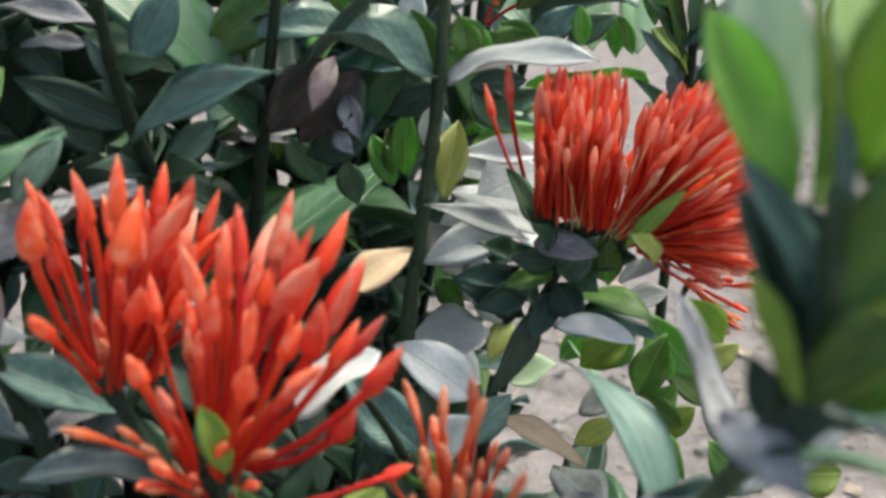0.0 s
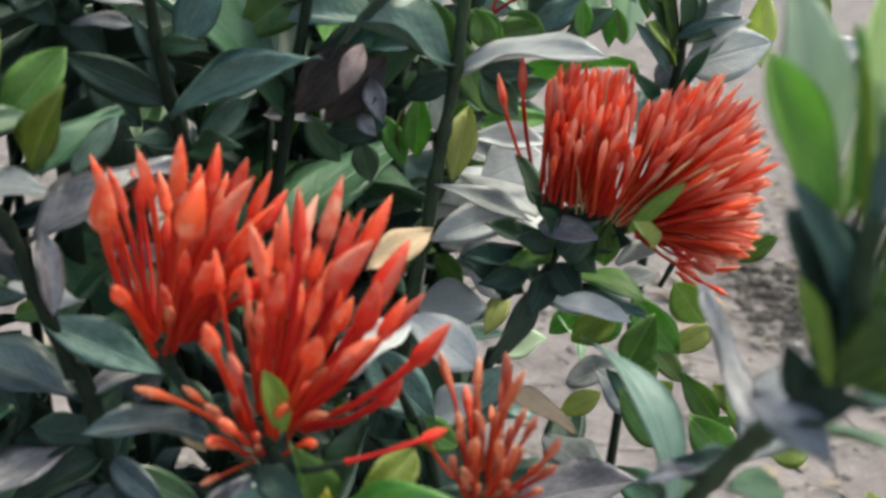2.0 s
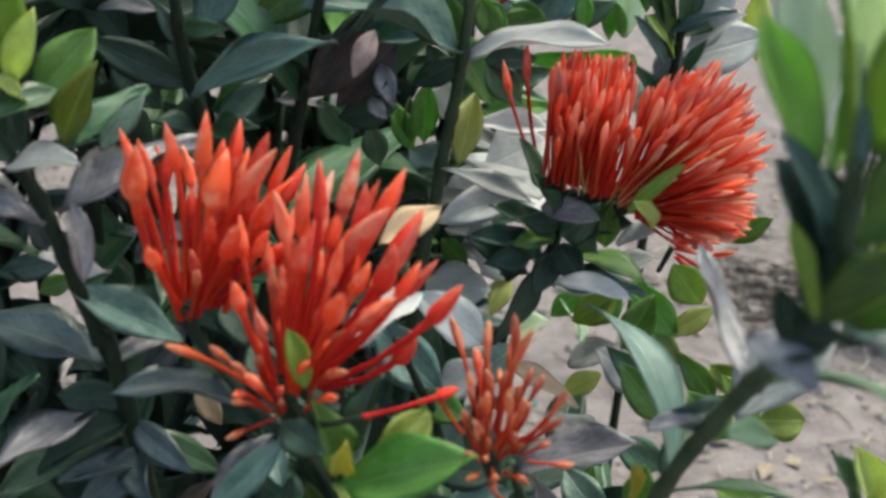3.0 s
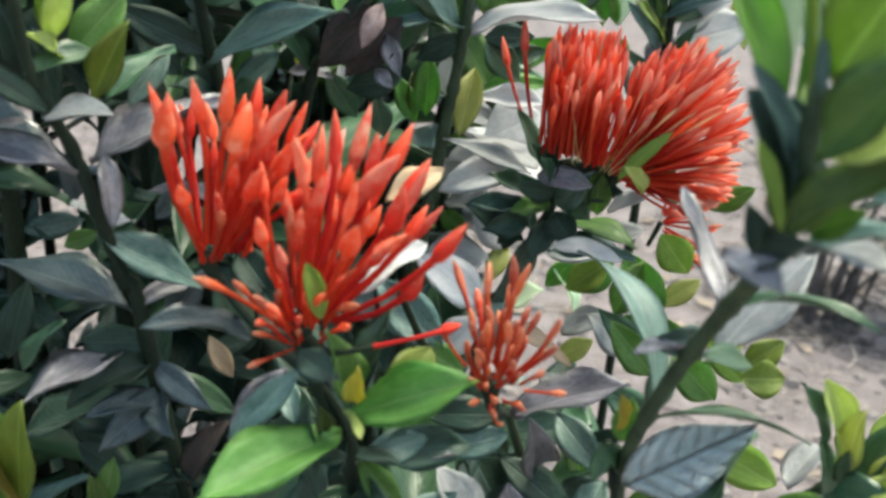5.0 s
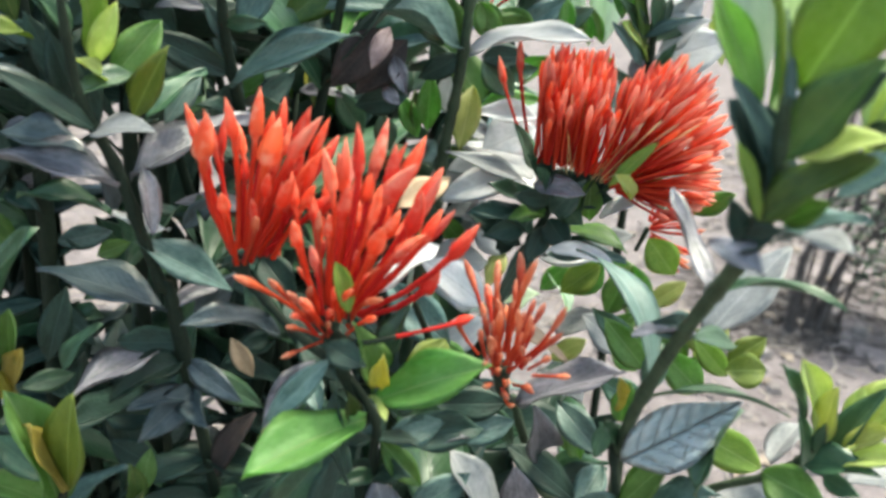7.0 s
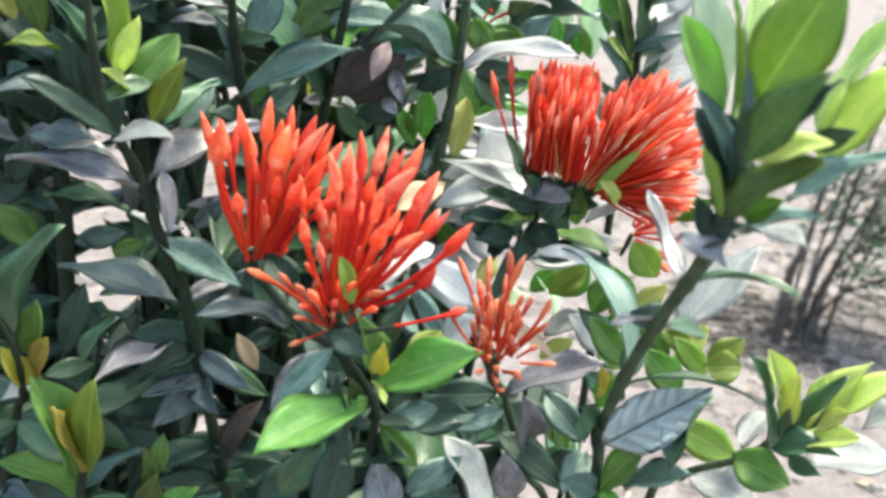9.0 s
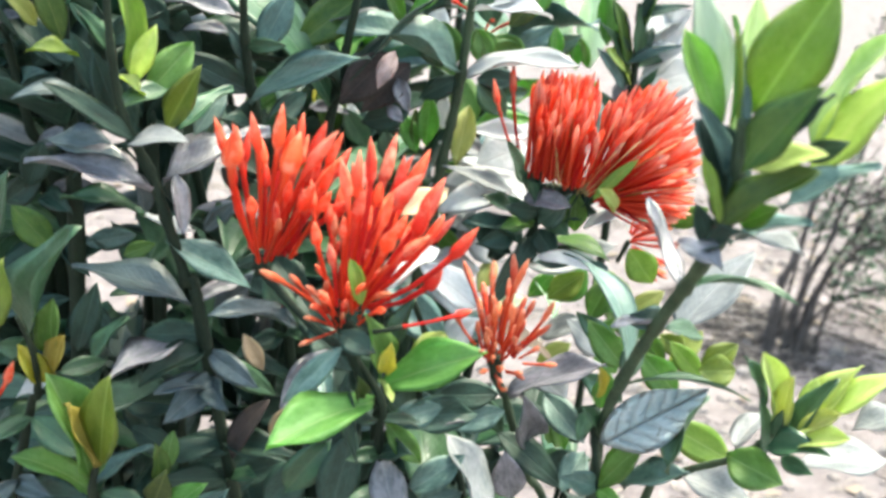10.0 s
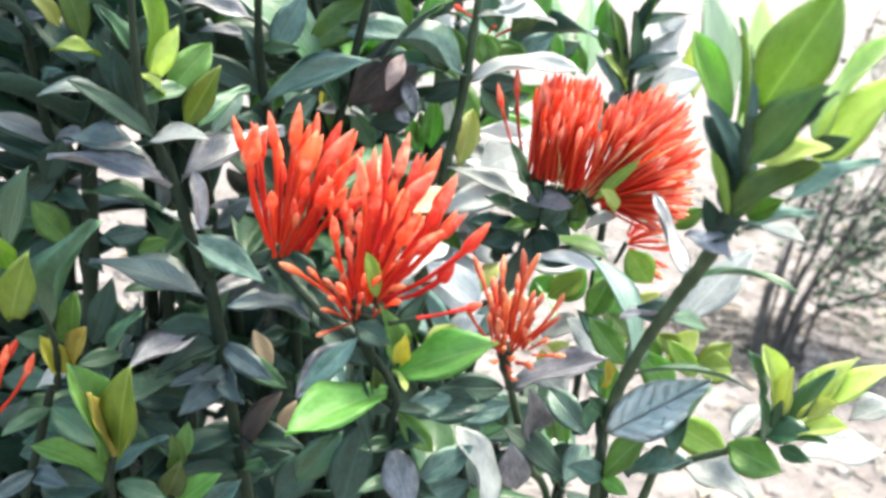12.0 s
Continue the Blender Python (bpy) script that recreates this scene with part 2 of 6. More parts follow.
# ---- plant builders ----
def part(name, bm, mat, parent, label=""):
    """Links a bmesh as one smooth mesh object under a thing or a part."""
    me = bpy.data.meshes.new(name)
    bm.to_mesh(me)
    bm.free()
    me.materials.append(mat)
    me.polygons.foreach_set("use_smooth", [True] * len(me.polygons))
    ob = new(name, me)
    ob.parent = parent
    return tagged(ob, label)


LEAF_MESHES, BUD_MESHES = {}, {}
YOUNG = ("sap", "green", "lime", "pale", "mint", "yellow", "moss", "olive")  # soft leaves with blunter tips


def leaf_mesh(kind, arch, fold=0.16, wave=0.03):
    """A leaf one unit long along x and one wide along y, closed, with a folded midrib. arch: how far its middle rises over the chord."""
    key = (kind, round(arch, 1), round(fold, 2))
    if key in LEAF_MESHES:
        return LEAF_MESHES[key]
    nu, nv = 12, 6
    rnd = random.Random(len(LEAF_MESHES) * 7 + 3)
    phase = rnd.uniform(0, 6.28)
    verts, faces = [], []
    for side in (1, -1):
        for i in range(nu + 1):
            u = i / nu
            push, blunt = (1.02, 0.84) if kind in YOUNG else (0.90, 0.98)
            w = 0.5 * (math.sin(math.pi * u ** push) ** blunt if 0 < u < 1 else 0.0)
            w = max(w, 0.018 if u < 0.5 else 0.004)
            for j in range(nv + 1):
                v = 2 * j / nv - 1
                z = 4 * arch * 0.25 * u * (1 - u) + fold * w * abs(v) ** 1.3 + wave * math.sin(9 * u + phase + 1.5 * v) * abs(v) ** 2
                verts.append((u, w * v, z + side * 0.0035))
    n = (nu + 1) * (nv + 1)
    at = lambda i, j, s: s * n + i * (nv + 1) + j
    for i in range(nu):
        for j in range(nv):
            faces.append((at(i, j, 0), at(i + 1, j, 0), at(i + 1, j + 1, 0), at(i, j + 1, 0)))
            faces.append((at(i, j, 1), at(i, j + 1, 1), at(i + 1, j + 1, 1), at(i + 1, j, 1)))
        for j in (0, nv):
            q = (at(i, j, 0), at(i, j, 1), at(i + 1, j, 1), at(i + 1, j, 0))
            faces.append(q if j == 0 else q[::-1])
    for i in (0, nu):
        for j in range(nv):
            q = (at(i, j, 0), at(i, j + 1, 0), at(i, j + 1, 1), at(i, j, 1))
            faces.append(q if i == 0 else q[::-1])
    me = bpy.data.meshes.new("leaf")
    me.from_pydata(verts, [], faces)
    me.materials.append(LEAF[kind])
    me.polygons.foreach_set("use_smooth", [True] * len(me.polygons))
    LEAF_MESHES[key] = me
    return me


def leaf(branch, kind, x, y, z, length, width, azimuth, rise, roll, arch=0.2, fold=0.16):
    """A leaf of a branch: its foot, its size and, in degrees, its heading, its rise and its turn about its own length."""
    bend = int(abs(roll) + abs(azimuth)) % 3
    slim = min(1.0, width / length / 0.4)
    ob = new("leaf", leaf_mesh(kind, arch, fold * slim * (0.6, 1.2, 1.9)[bend], slim * (0.02, 0.045, 0.06)[bend]))
    ob.parent = branch
    ob.matrix_basis = pose(x, y, z, 0, 0, azimuth) @ pose(0, 0, 0, 0, -rise, 0) @ pose(0, 0, 0, roll) @ Matrix.Diagonal((length, width, length, 1))
    return ob


def bud_mesh(kind, bend, fat):
    key = (kind, round(bend, 2), fat)
    if key in BUD_MESHES:
        return BUD_MESHES[key]
    stages = {"slim": ((0, .48), (.02, .56), (.06, .42), (.35, .40), (.60, .46), (.715, .50), (.735, .70), (.755, .95), (.79, 1.02), (.84, .97), (.90, .76), (.955, .42), (1, .05)),
              "fat": ((0, .36), (.02, .42), (.06, .31), (.35, .33), (.60, .38), (.685, .44), (.705, .68), (.725, .96), (.765, 1.06), (.82, 1.0), (.89, .76), (.95, .42), (1, .04)),
              "thin": ((0, .5), (.03, .6), (.08, .50), (.4, .50), (.62, .56), (.72, .80), (.82, 1.0), (.90, .86), (.96, .52), (1, .1)),
              "fine": ((0, .46), (.03, .54), (.08, .42), (.4, .42), (.66, .46), (.74, .68), (.80, .94), (.86, 1.0), (.93, .76), (.975, .40), (1, .06))}[fat]
    sides = 8
    verts, faces = [], []
    for i, (u, r) in enumerate(stages):
        for k in range(sides):
            a = 2 * math.pi * k / sides
            q = r * (1 + 0.10 * math.cos(4 * a) * (u > 0.62))
            verts.append((u, q * math.cos(a), q * math.sin(a) + bend * 4 * u * (1 - u)))
    for i in range(len(stages) - 1):
        for k in range(sides):
            l = (k + 1) % sides
            faces.append((i * sides + k, i * sides + l, (i + 1) * sides + l, (i + 1) * sides + k))
    faces.append(tuple(range(sides))[::-1])
    faces.append(tuple((len(stages) - 1) * sides + k for k in range(sides)))
    me = bpy.data.meshes.new("flower_bud")
    me.from_pydata(verts, [], faces)
    me.materials.append(PETAL[kind])
    me.polygons.foreach_set("use_smooth", [True] * len(me.polygons))
    BUD_MESHES[key] = me
    return me


def bud(head, kind, x, y, z, length, radius, azimuth, rise, fat="slim", bend=0.0, roll=0.0):
    """A long-tubed bud: its foot, length, the radius of its swollen end, heading and rise. bend is in radii."""
    ob = new("flower_bud", bud_mesh(kind, bend, fat))
    ob.parent = head
    ob.matrix_basis = pose(x, y, z, 0, 0, azimuth) @ pose(0, 0, 0, 0, -rise, 0) @ pose(0, 0, 0, roll) @ Matrix.Diagonal((length, radius, radius, 1))
    return ob


def bud_to(head, kind, foot, tip, radius, fat="slim", bend=0.0):
    """A bud from its foot to its tip."""
    d = Vector(tip) - Vector(foot)
    a, r = angles(d)
    return bud(head, kind, *foot, d.length, radius, a, r, fat, bend, 37.0 * (a % 7))


def tube(bm, points, radii, sides=8):
    """A tapered tube along a smooth line through points."""
    pts = [Vector(p) for p in points]
    line, rads = [], []
    for i in range(len(pts) - 1):
        p0, p1, p2, p3 = pts[max(i - 1, 0)], pts[i], pts[i + 1], pts[min(i + 2, len(pts) - 1)]
        for k in range(6):
            t = k / 6
            line.append(0.5 * (2 * p1 + (p2 - p0) * t + (2 * p0 - 5 * p1 + 4 * p2 - p3) * t * t + (3 * p1 - p0 - 3 * p2 + p3) * t ** 3))
            rads.append(radii[i] + (radii[i + 1] - radii[i]) * t)
    line.append(pts[-1])
    rads.append(radii[-1])
    side, rings = Vector((1, 0.2, 0)).normalized(), []
    for i, p in enumerate(line):
        d = (line[min(i + 1, len(line) - 1)] - line[max(i - 1, 0)]).normalized()
        side = (side - d * side.dot(d)).normalized()
        up = d.cross(side)
        knot = 1 + 0.08 * math.sin(i * 2.1) + (0.24 if i % 6 == 0 and 0 < i < len(line) - 1 else 0.0)
        rings.append([bm.verts.new(p + knot * rads[i] * (math.cos(a) * side + math.sin(a) * up)) for a in (2 * math.pi * k / sides for k in range(sides))])
    for a, b in zip(rings, rings[1:]):
        for k in range(sides):
            bm.faces.new((a[k], a[(k + 1) % sides], b[(k + 1) % sides], b[k]))
    bm.faces.new(rings[0][::-1])
    bm.faces.new(rings[-1])


def branch(shrub, points, radii, mat=None, label=""):
    bm = bmesh.new()
    tube(bm, points, radii)
    return part("branch", bm, mat or STALK, shrub, label)


def flower_head(shrub, points, radii, label):
    """The stalk of a head and the knob that its buds spring from."""
    bm = bmesh.new()
    tube(bm, points, radii)
    return part("flower_head", bm, STALK, shrub, label)


def shrub(label):
    ob = new("flowering_shrub")
    return tagged(ob, label, "shrub", "flowering shrubs of one bed")


def heading(azimuth, rise):
    a, r = radians(azimuth), radians(rise)
    return Vector((math.cos(r) * math.cos(a), math.cos(r) * math.sin(a), math.sin(r)))


def angles(d):
    return math.degrees(math.atan2(d.y, d.x)), math.degrees(math.asin(max(-1, min(1, d.normalized().z))))


def spray(head, kinds, foot, azimuth, rise, spread, count, length, radius, seed, fat="slim", knob=0.004):
    """Buds that fan out of a knob about one direction."""
    rnd = random.Random(seed)
    axis = heading(azimuth, rise)
    one = axis.orthogonal().normalized()
    two = axis.cross(one)
    for i in range(count):
        out = math.sqrt((i + 0.5) / count)
        tilt = radians(spread) * out + radians(rnd.gauss(0, 2.5))
        turn = i * 2.39996 + rnd.uniform(-0.3, 0.3)
        d = math.cos(tilt) * axis + math.sin(tilt) * (math.cos(turn) * one + math.sin(turn) * two)
        p = Vector(foot) + d * min(knob, 0.006) * rnd.uniform(0.2, 1) + (one * math.cos(turn) + two * math.sin(turn)) * knob * 0.8 * out
        az, up = angles(d)
        bud(head, rnd.choice(kinds), p.x, p.y, p.z, length * rnd.uniform(0.80, 1.09), radius * rnd.uniform(0.85, 1.15), az, up, fat, rnd.choice((-1.9, -0.8, 0.9, 2.0)), rnd.uniform(0, 360))


def lobe(head, kinds, foot_a, foot_b, rim, count, radius, seed):
    """Half a round head: buds from a short ridge out to a curved rim, bulging forwards and back."""
    rnd = random.Random(seed)
    ridge = [Vector(foot_a), Vector(foot_b)]
    for i in range(count):
        u = (i + rnd.random()) / count
        k = min(int(u * (len(rim) - 1)), len(rim) - 2)
        edge = Vector(rim[k]).lerp(Vector(rim[k + 1]), u * (len(rim) - 1) - k)
        v = rnd.uniform(-1, 0.7)
        foot = ridge[0].lerp(ridge[1], u) + Vector((rnd.gauss(0, 0.0012), 0.005 * v, rnd.gauss(0, 0.0008)))
        reach = (1.0 - 0.38 * v * v) * rnd.uniform(0.9, 1.03)
        tip = foot + (edge - foot) * reach + Vector((rnd.gauss(0, 0.0008), 0.021 * v, rnd.gauss(0, 0.0008)))
        bud_to(head, rnd.choice(kinds), foot, tip, radius * rnd.uniform(0.85, 1.15), "fine", rnd.choice((-1.5, -0.7, 0.8, 1.6)))


def clothe(owner, low, high, kinds, seed, pairs, size):
    """Pairs of leaves up a stem between two of its points, each pair turned against the last."""
    rnd = random.Random(seed)
    for i in range(pairs):
        p = Vector(low).lerp(Vector(high), (i + rnd.uniform(0.2, 0.8)) / pairs)
        for side in (-1, 1):
            azimuth = -90 + side * rnd.uniform(25, 80)
            length = size * rnd.uniform(0.8, 1.2)
            leaf(owner, rnd.choice(kinds), p.x, p.y, p.z, length, length * rnd.uniform(0.34, 0.42), azimuth, rnd.uniform(-25, 30), side * rnd.uniform(15, 60), 0.2)


def leafy_stem(owner, points, radii, kinds, seed, pairs, size, start=0.3, lift=25):
    """A branch with opposite pairs of leaves up its length."""
    rnd = random.Random(seed)
    b = branch(owner, points, radii)
    pts = [Vector(p) for p in points]
    for k in range(pairs):
        f = (start + (1 - start) * (k + 0.9) / pairs) * (len(pts) - 1)
        i = min(int(f), len(pts) - 2)
        p = pts[i].lerp(pts[i + 1], f - i)
        turn = (k % 2) * 90 + rnd.uniform(-25, 25)
        for s in (0, 180):
            length = size * rnd.uniform(0.75, 1.15)
            leaf(b, rnd.choice(kinds), p.x, p.y, p.z, length, length * rnd.uniform(0.34, 0.44), turn + s + rnd.uniform(-15, 15), lift + rnd.uniform(-25, 25), rnd.uniform(-30, 30), rnd.choice((0.1, 0.2, 0.3, 0.5)))
    return b


# ---- shrubs ----
# dense shrub of dark leathery leaves with lime young tips
shrub_a = shrub("dense shrub of dark leathery leaves with lime young tips")
l1 = branch(shrub_a, [(-0.025, 0.190, -0.012), (-0.041, 0.175, 0.294), (-0.067, 0.160, 0.491), (-0.071, 0.158, 0.508), (-0.076, 0.156, 0.527), (-0.080, 0.156, 0.539), (-0.085, 0.152, 0.553), (-0.086, 0.148, 0.569), (-0.086, 0.145, 0.586)], [0.0025, 0.0020, 0.0017, 0.0015, 0.0015, 0.0014, 0.0013, 0.0011, 0.0008])
leaf(l1, "lime", -0.0863, 0.1610, 0.5620, 0.0241, 0.0083, -87, 78, -125, 0.2)
leaf(l1, "pale", -0.0846, 0.1580, 0.5607, 0.0166, 0.0058, -16, 65, 117, 0.3)
leaf(l1, "green", -0.0831, 0.1640, 0.5567, 0.0182, 0.0092, 34, 47, 69, 0.2)
leaf(l1, "lime", -0.0771, 0.1610, 0.5492, 0.0210, 0.0072, -26, 57, 114, 0.2)
leaf(l1, "pale", -0.0821, 0.1590, 0.5569, 0.0112, 0.0039, -118, 36, -52, 0.3)
leaf(l1, "mid", -0.0898, 0.1610, 0.5660, 0.0163, 0.0056, -150, 53, -49, 0.2)
leaf(l1, "lime", -0.0986, 0.1620, 0.5646, 0.0147, 0.0051, -130, 11, -28, 0.4)
leaf(l1, "mid", -0.0861, 0.1500, 0.5559, 0.0175, 0.0060, 60, 9, 34, 0.2)
leaf(l1, "dark", -0.0825, 0.1520, 0.5475, 0.0259, 0.0064, -145, 36, -56, 0.2)
leaf(l1, "dark", -0.0922, 0.1650, 0.5527, 0.0213, 0.0076, -149, 63, -97, 0.2)
leaf(l1, "dark", -0.0894, 0.1630, 0.5480, 0.0216, 0.0076, -154, 72, -94, 0.2)
leaf(l1, "dark", -0.0870, 0.1650, 0.5448, 0.0189, 0.0070, 150, 71, -42, 0.2)
leaf(l1, "dark", -0.0924, 0.1680, 0.5506, 0.0166, 0.0065, 13, 58, 87, 0.2)
leaf(l1, "mid", -0.0904, 0.1600, 0.5675, 0.0148, 0.0051, -154, 51, -60, 0.2)
leaf(l1, "dark", -0.0935, 0.1650, 0.5644, 0.0156, 0.0062, -94, 71, -156, 0.2)
leaf(l1, "dark", -0.0928, 0.1650, 0.5674, 0.0136, 0.0063, 34, 49, 72, 0.2)
leaf(l1, "olive", -0.1045, 0.1650, 0.5685, 0.0180, 0.0071, -122, 71, -124, 0.2)
leaf(l1, "pale", -0.1110, 0.1650, 0.5715, 0.0149, 0.0052, -112, 43, -90, 0.2)
leaf(l1, "sheen_pale", -0.0712, 0.1650, 0.5470, 0.0166, 0.0063, 58, 45, 47, 0.2)
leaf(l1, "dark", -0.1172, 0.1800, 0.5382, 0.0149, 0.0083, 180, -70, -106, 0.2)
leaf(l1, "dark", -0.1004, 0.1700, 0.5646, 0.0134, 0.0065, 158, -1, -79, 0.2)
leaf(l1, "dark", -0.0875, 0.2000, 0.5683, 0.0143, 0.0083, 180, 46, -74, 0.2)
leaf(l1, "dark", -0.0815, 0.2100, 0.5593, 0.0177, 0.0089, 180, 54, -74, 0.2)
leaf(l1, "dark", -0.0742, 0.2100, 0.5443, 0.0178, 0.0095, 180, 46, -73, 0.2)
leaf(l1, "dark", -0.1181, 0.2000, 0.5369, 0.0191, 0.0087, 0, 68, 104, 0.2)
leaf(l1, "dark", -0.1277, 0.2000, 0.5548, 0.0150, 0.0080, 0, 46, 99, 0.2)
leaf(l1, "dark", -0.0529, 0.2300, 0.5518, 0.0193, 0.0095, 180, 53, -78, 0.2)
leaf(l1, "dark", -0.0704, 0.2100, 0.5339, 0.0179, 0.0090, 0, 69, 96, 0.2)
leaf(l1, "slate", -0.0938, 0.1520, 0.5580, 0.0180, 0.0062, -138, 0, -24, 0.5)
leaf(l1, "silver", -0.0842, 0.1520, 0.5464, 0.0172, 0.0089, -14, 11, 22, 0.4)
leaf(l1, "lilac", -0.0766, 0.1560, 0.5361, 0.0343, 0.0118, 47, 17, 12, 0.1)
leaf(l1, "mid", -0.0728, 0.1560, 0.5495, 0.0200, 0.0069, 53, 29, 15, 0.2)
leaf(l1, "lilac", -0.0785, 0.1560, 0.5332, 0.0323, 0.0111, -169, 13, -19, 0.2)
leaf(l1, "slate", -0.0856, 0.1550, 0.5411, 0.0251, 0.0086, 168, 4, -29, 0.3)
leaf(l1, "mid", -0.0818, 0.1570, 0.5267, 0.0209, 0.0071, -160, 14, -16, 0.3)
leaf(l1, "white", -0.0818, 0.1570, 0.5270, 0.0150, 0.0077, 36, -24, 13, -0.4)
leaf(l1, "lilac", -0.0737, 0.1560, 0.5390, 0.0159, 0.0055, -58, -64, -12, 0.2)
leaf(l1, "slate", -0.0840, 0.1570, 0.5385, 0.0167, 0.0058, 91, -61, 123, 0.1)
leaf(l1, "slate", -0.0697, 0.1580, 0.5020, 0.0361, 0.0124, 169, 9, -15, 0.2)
leaf(l1, "sheen_pale", -0.0765, 0.1560, 0.5206, 0.0270, 0.0093, 23, -33, 50, 0.2)
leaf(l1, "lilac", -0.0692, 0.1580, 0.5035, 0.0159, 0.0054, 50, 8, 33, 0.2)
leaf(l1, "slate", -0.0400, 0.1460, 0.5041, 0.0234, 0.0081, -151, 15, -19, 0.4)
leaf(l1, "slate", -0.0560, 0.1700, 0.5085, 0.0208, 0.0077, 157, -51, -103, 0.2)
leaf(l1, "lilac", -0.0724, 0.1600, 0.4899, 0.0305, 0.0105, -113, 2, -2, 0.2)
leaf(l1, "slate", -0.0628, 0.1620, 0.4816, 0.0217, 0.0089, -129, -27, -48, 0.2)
leaf(l1, "dark", -0.0658, 0.1620, 0.4926, 0.0236, 0.0086, 160, -14, -71, 0.2)
leaf(l1, "dark", -0.0702, 0.1650, 0.4935, 0.0232, 0.0085, 127, -57, -143, 0.2)
leaf(l1, "dark", -0.1063, 0.1700, 0.4797, 0.0208, 0.0085, 49, 71, 56, 0.2)
leaf(l1, "mid", -0.1004, 0.1650, 0.4790, 0.0166, 0.0057, 29, 51, 24, 0.2)
leaf(l1, "mid", -0.0652, 0.1600, 0.4858, 0.0216, 0.0074, 16, -34, 56, 0.2)
leaf(l1, "brown", -0.0489, 0.1600, 0.4751, 0.0227, 0.0078, 180, -63, -54, 0.6)
leaf(l1, "dark", -0.0574, 0.1650, 0.4578, 0.0193, 0.0085, -165, -0, -60, 0.2)
leaf(l1, "dark", -0.0603, 0.1650, 0.4696, 0.0265, 0.0091, 144, -17, -50, 0.2)
leaf(l1, "tan", -0.0652, 0.2000, 0.4756, 0.0140, 0.0060, 0, -62, 69, 0.5)
leaf(l1, "tan", -0.0501, 0.2000, 0.4518, 0.0135, 0.0052, 180, -64, -84, 0.5)
leaf(l1, "tan", -0.0610, 0.2100, 0.4269, 0.0109, 0.0044, 0, -49, 62, 0.5)
leaf(l1, "mid", -0.0794, 0.1800, 0.5026, 0.0257, 0.0089, 24, 14, 24, 0.2)
leaf(l1, "slate", -0.0753, 0.1900, 0.5121, 0.0146, 0.0058, 0, 47, 87, 0.2)
leaf(l1, "lilac", -0.0567, 0.2000, 0.5145, 0.0237, 0.0082, 180, 3, -18, 0.3)
leaf(l1, "green", -0.0992, 0.1900, 0.5025, 0.0105, 0.0053, 0, 26, 79, 0.2)
leaf(l1, "mid", -0.1037, 0.1900, 0.4892, 0.0156, 0.0053, 40, -2, 36, 0.2)
leaf(l1, "dark", -0.0824, 0.1900, 0.4545, 0.0199, 0.0111, 180, -0, -62, 0.2)
leaf(l1, "dark", -0.0887, 0.1900, 0.4396, 0.0216, 0.0098, 146, 33, -36, 0.2)
leaf(l1, "dark", -0.0959, 0.1900, 0.4651, 0.0221, 0.0097, 40, -46, 87, 0.2)
leaf(l1, "dark", -0.0947, 0.1800, 0.4505, 0.0165, 0.0085, 0, -31, 57, 0.2)
leaf(l1, "dark", -0.1159, 0.1900, 0.4511, 0.0175, 0.0100, 180, -19, -69, 0.2)
leaf(l1, "dark", -0.1219, 0.1900, 0.4340, 0.0179, 0.0108, 180, -19, -66, 0.2)
leaf(l1, "dark", -0.0644, 0.1800, 0.4357, 0.0193, 0.0098, 0, 24, 64, 0.2)
leaf(l1, "dark", -0.0713, 0.1800, 0.4246, 0.0272, 0.0094, -30, 42, 73, 0.2)
l2 = branch(shrub_a, [(-0.092, 0.240, -0.012), (-0.103, 0.225, 0.291), (-0.122, 0.210, 0.486), (-0.127, 0.205, 0.512), (-0.129, 0.200, 0.533), (-0.130, 0.195, 0.550), (-0.131, 0.190, 0.567), (-0.130, 0.185, 0.583)], [0.0026, 0.0021, 0.0018, 0.0017, 0.0015, 0.0014, 0.0012, 0.0010])
leaf(l2, "silver", -0.1271, 0.2000, 0.5313, 0.0212, 0.0085, -149, 25, -40, 0.3)
leaf(l2, "dark", -0.1304, 0.1950, 0.5487, 0.0173, 0.0074, -160, 32, -80, 0.2)
leaf(l2, "lilac", -0.1283, 0.2000, 0.5317, 0.0184, 0.0073, 0, 16, 45, 0.2)
leaf(l2, "sheen", -0.1306, 0.1960, 0.5460, 0.0134, 0.0057, 22, 36, 82, 0.2)
leaf(l2, "sheen", -0.1304, 0.1960, 0.5502, 0.0133, 0.0053, -30, 24, 58, 0.2)
leaf(l2, "mid", -0.1304, 0.1950, 0.5487, 0.0104, 0.0043, -33, -29, 45, 0.2)
leaf(l2, "lilac", -0.1270, 0.2050, 0.5154, 0.0136, 0.0054, 22, 7, 43, 0.2)
leaf(l2, "dark", -0.1266, 0.2000, 0.5221, 0.0163, 0.0087, 180, -39, -92, 0.2)
leaf(l2, "mid", -0.1297, 0.1700, 0.5062, 0.0297, 0.0119, -27, 69, 84, 0.2)
leaf(l2, "mid", -0.1251, 0.2000, 0.5142, 0.0123, 0.0049, 180, -1, -42, 0.2)
leaf(l2, "moss", -0.1120, 0.1700, 0.5105, 0.0163, 0.0088, -150, 53, -85, 0.2)
leaf(l2, "dark", -0.1293, 0.1900, 0.5641, 0.0144, 0.0079, 0, 81, 112, 0.2)
leaf(l2, "dark", -0.1302, 0.1900, 0.5624, 0.0135, 0.0064, 180, 30, -71, 0.2)
leaf(l2, "lilac", -0.1340, 0.1900, 0.5674, 0.0126, 0.0050, -24, 17, 52, 0.2)
leaf(l2, "dark", -0.1205, 0.2000, 0.5555, 0.0147, 0.0084, 0, -15, 75, 0.2)
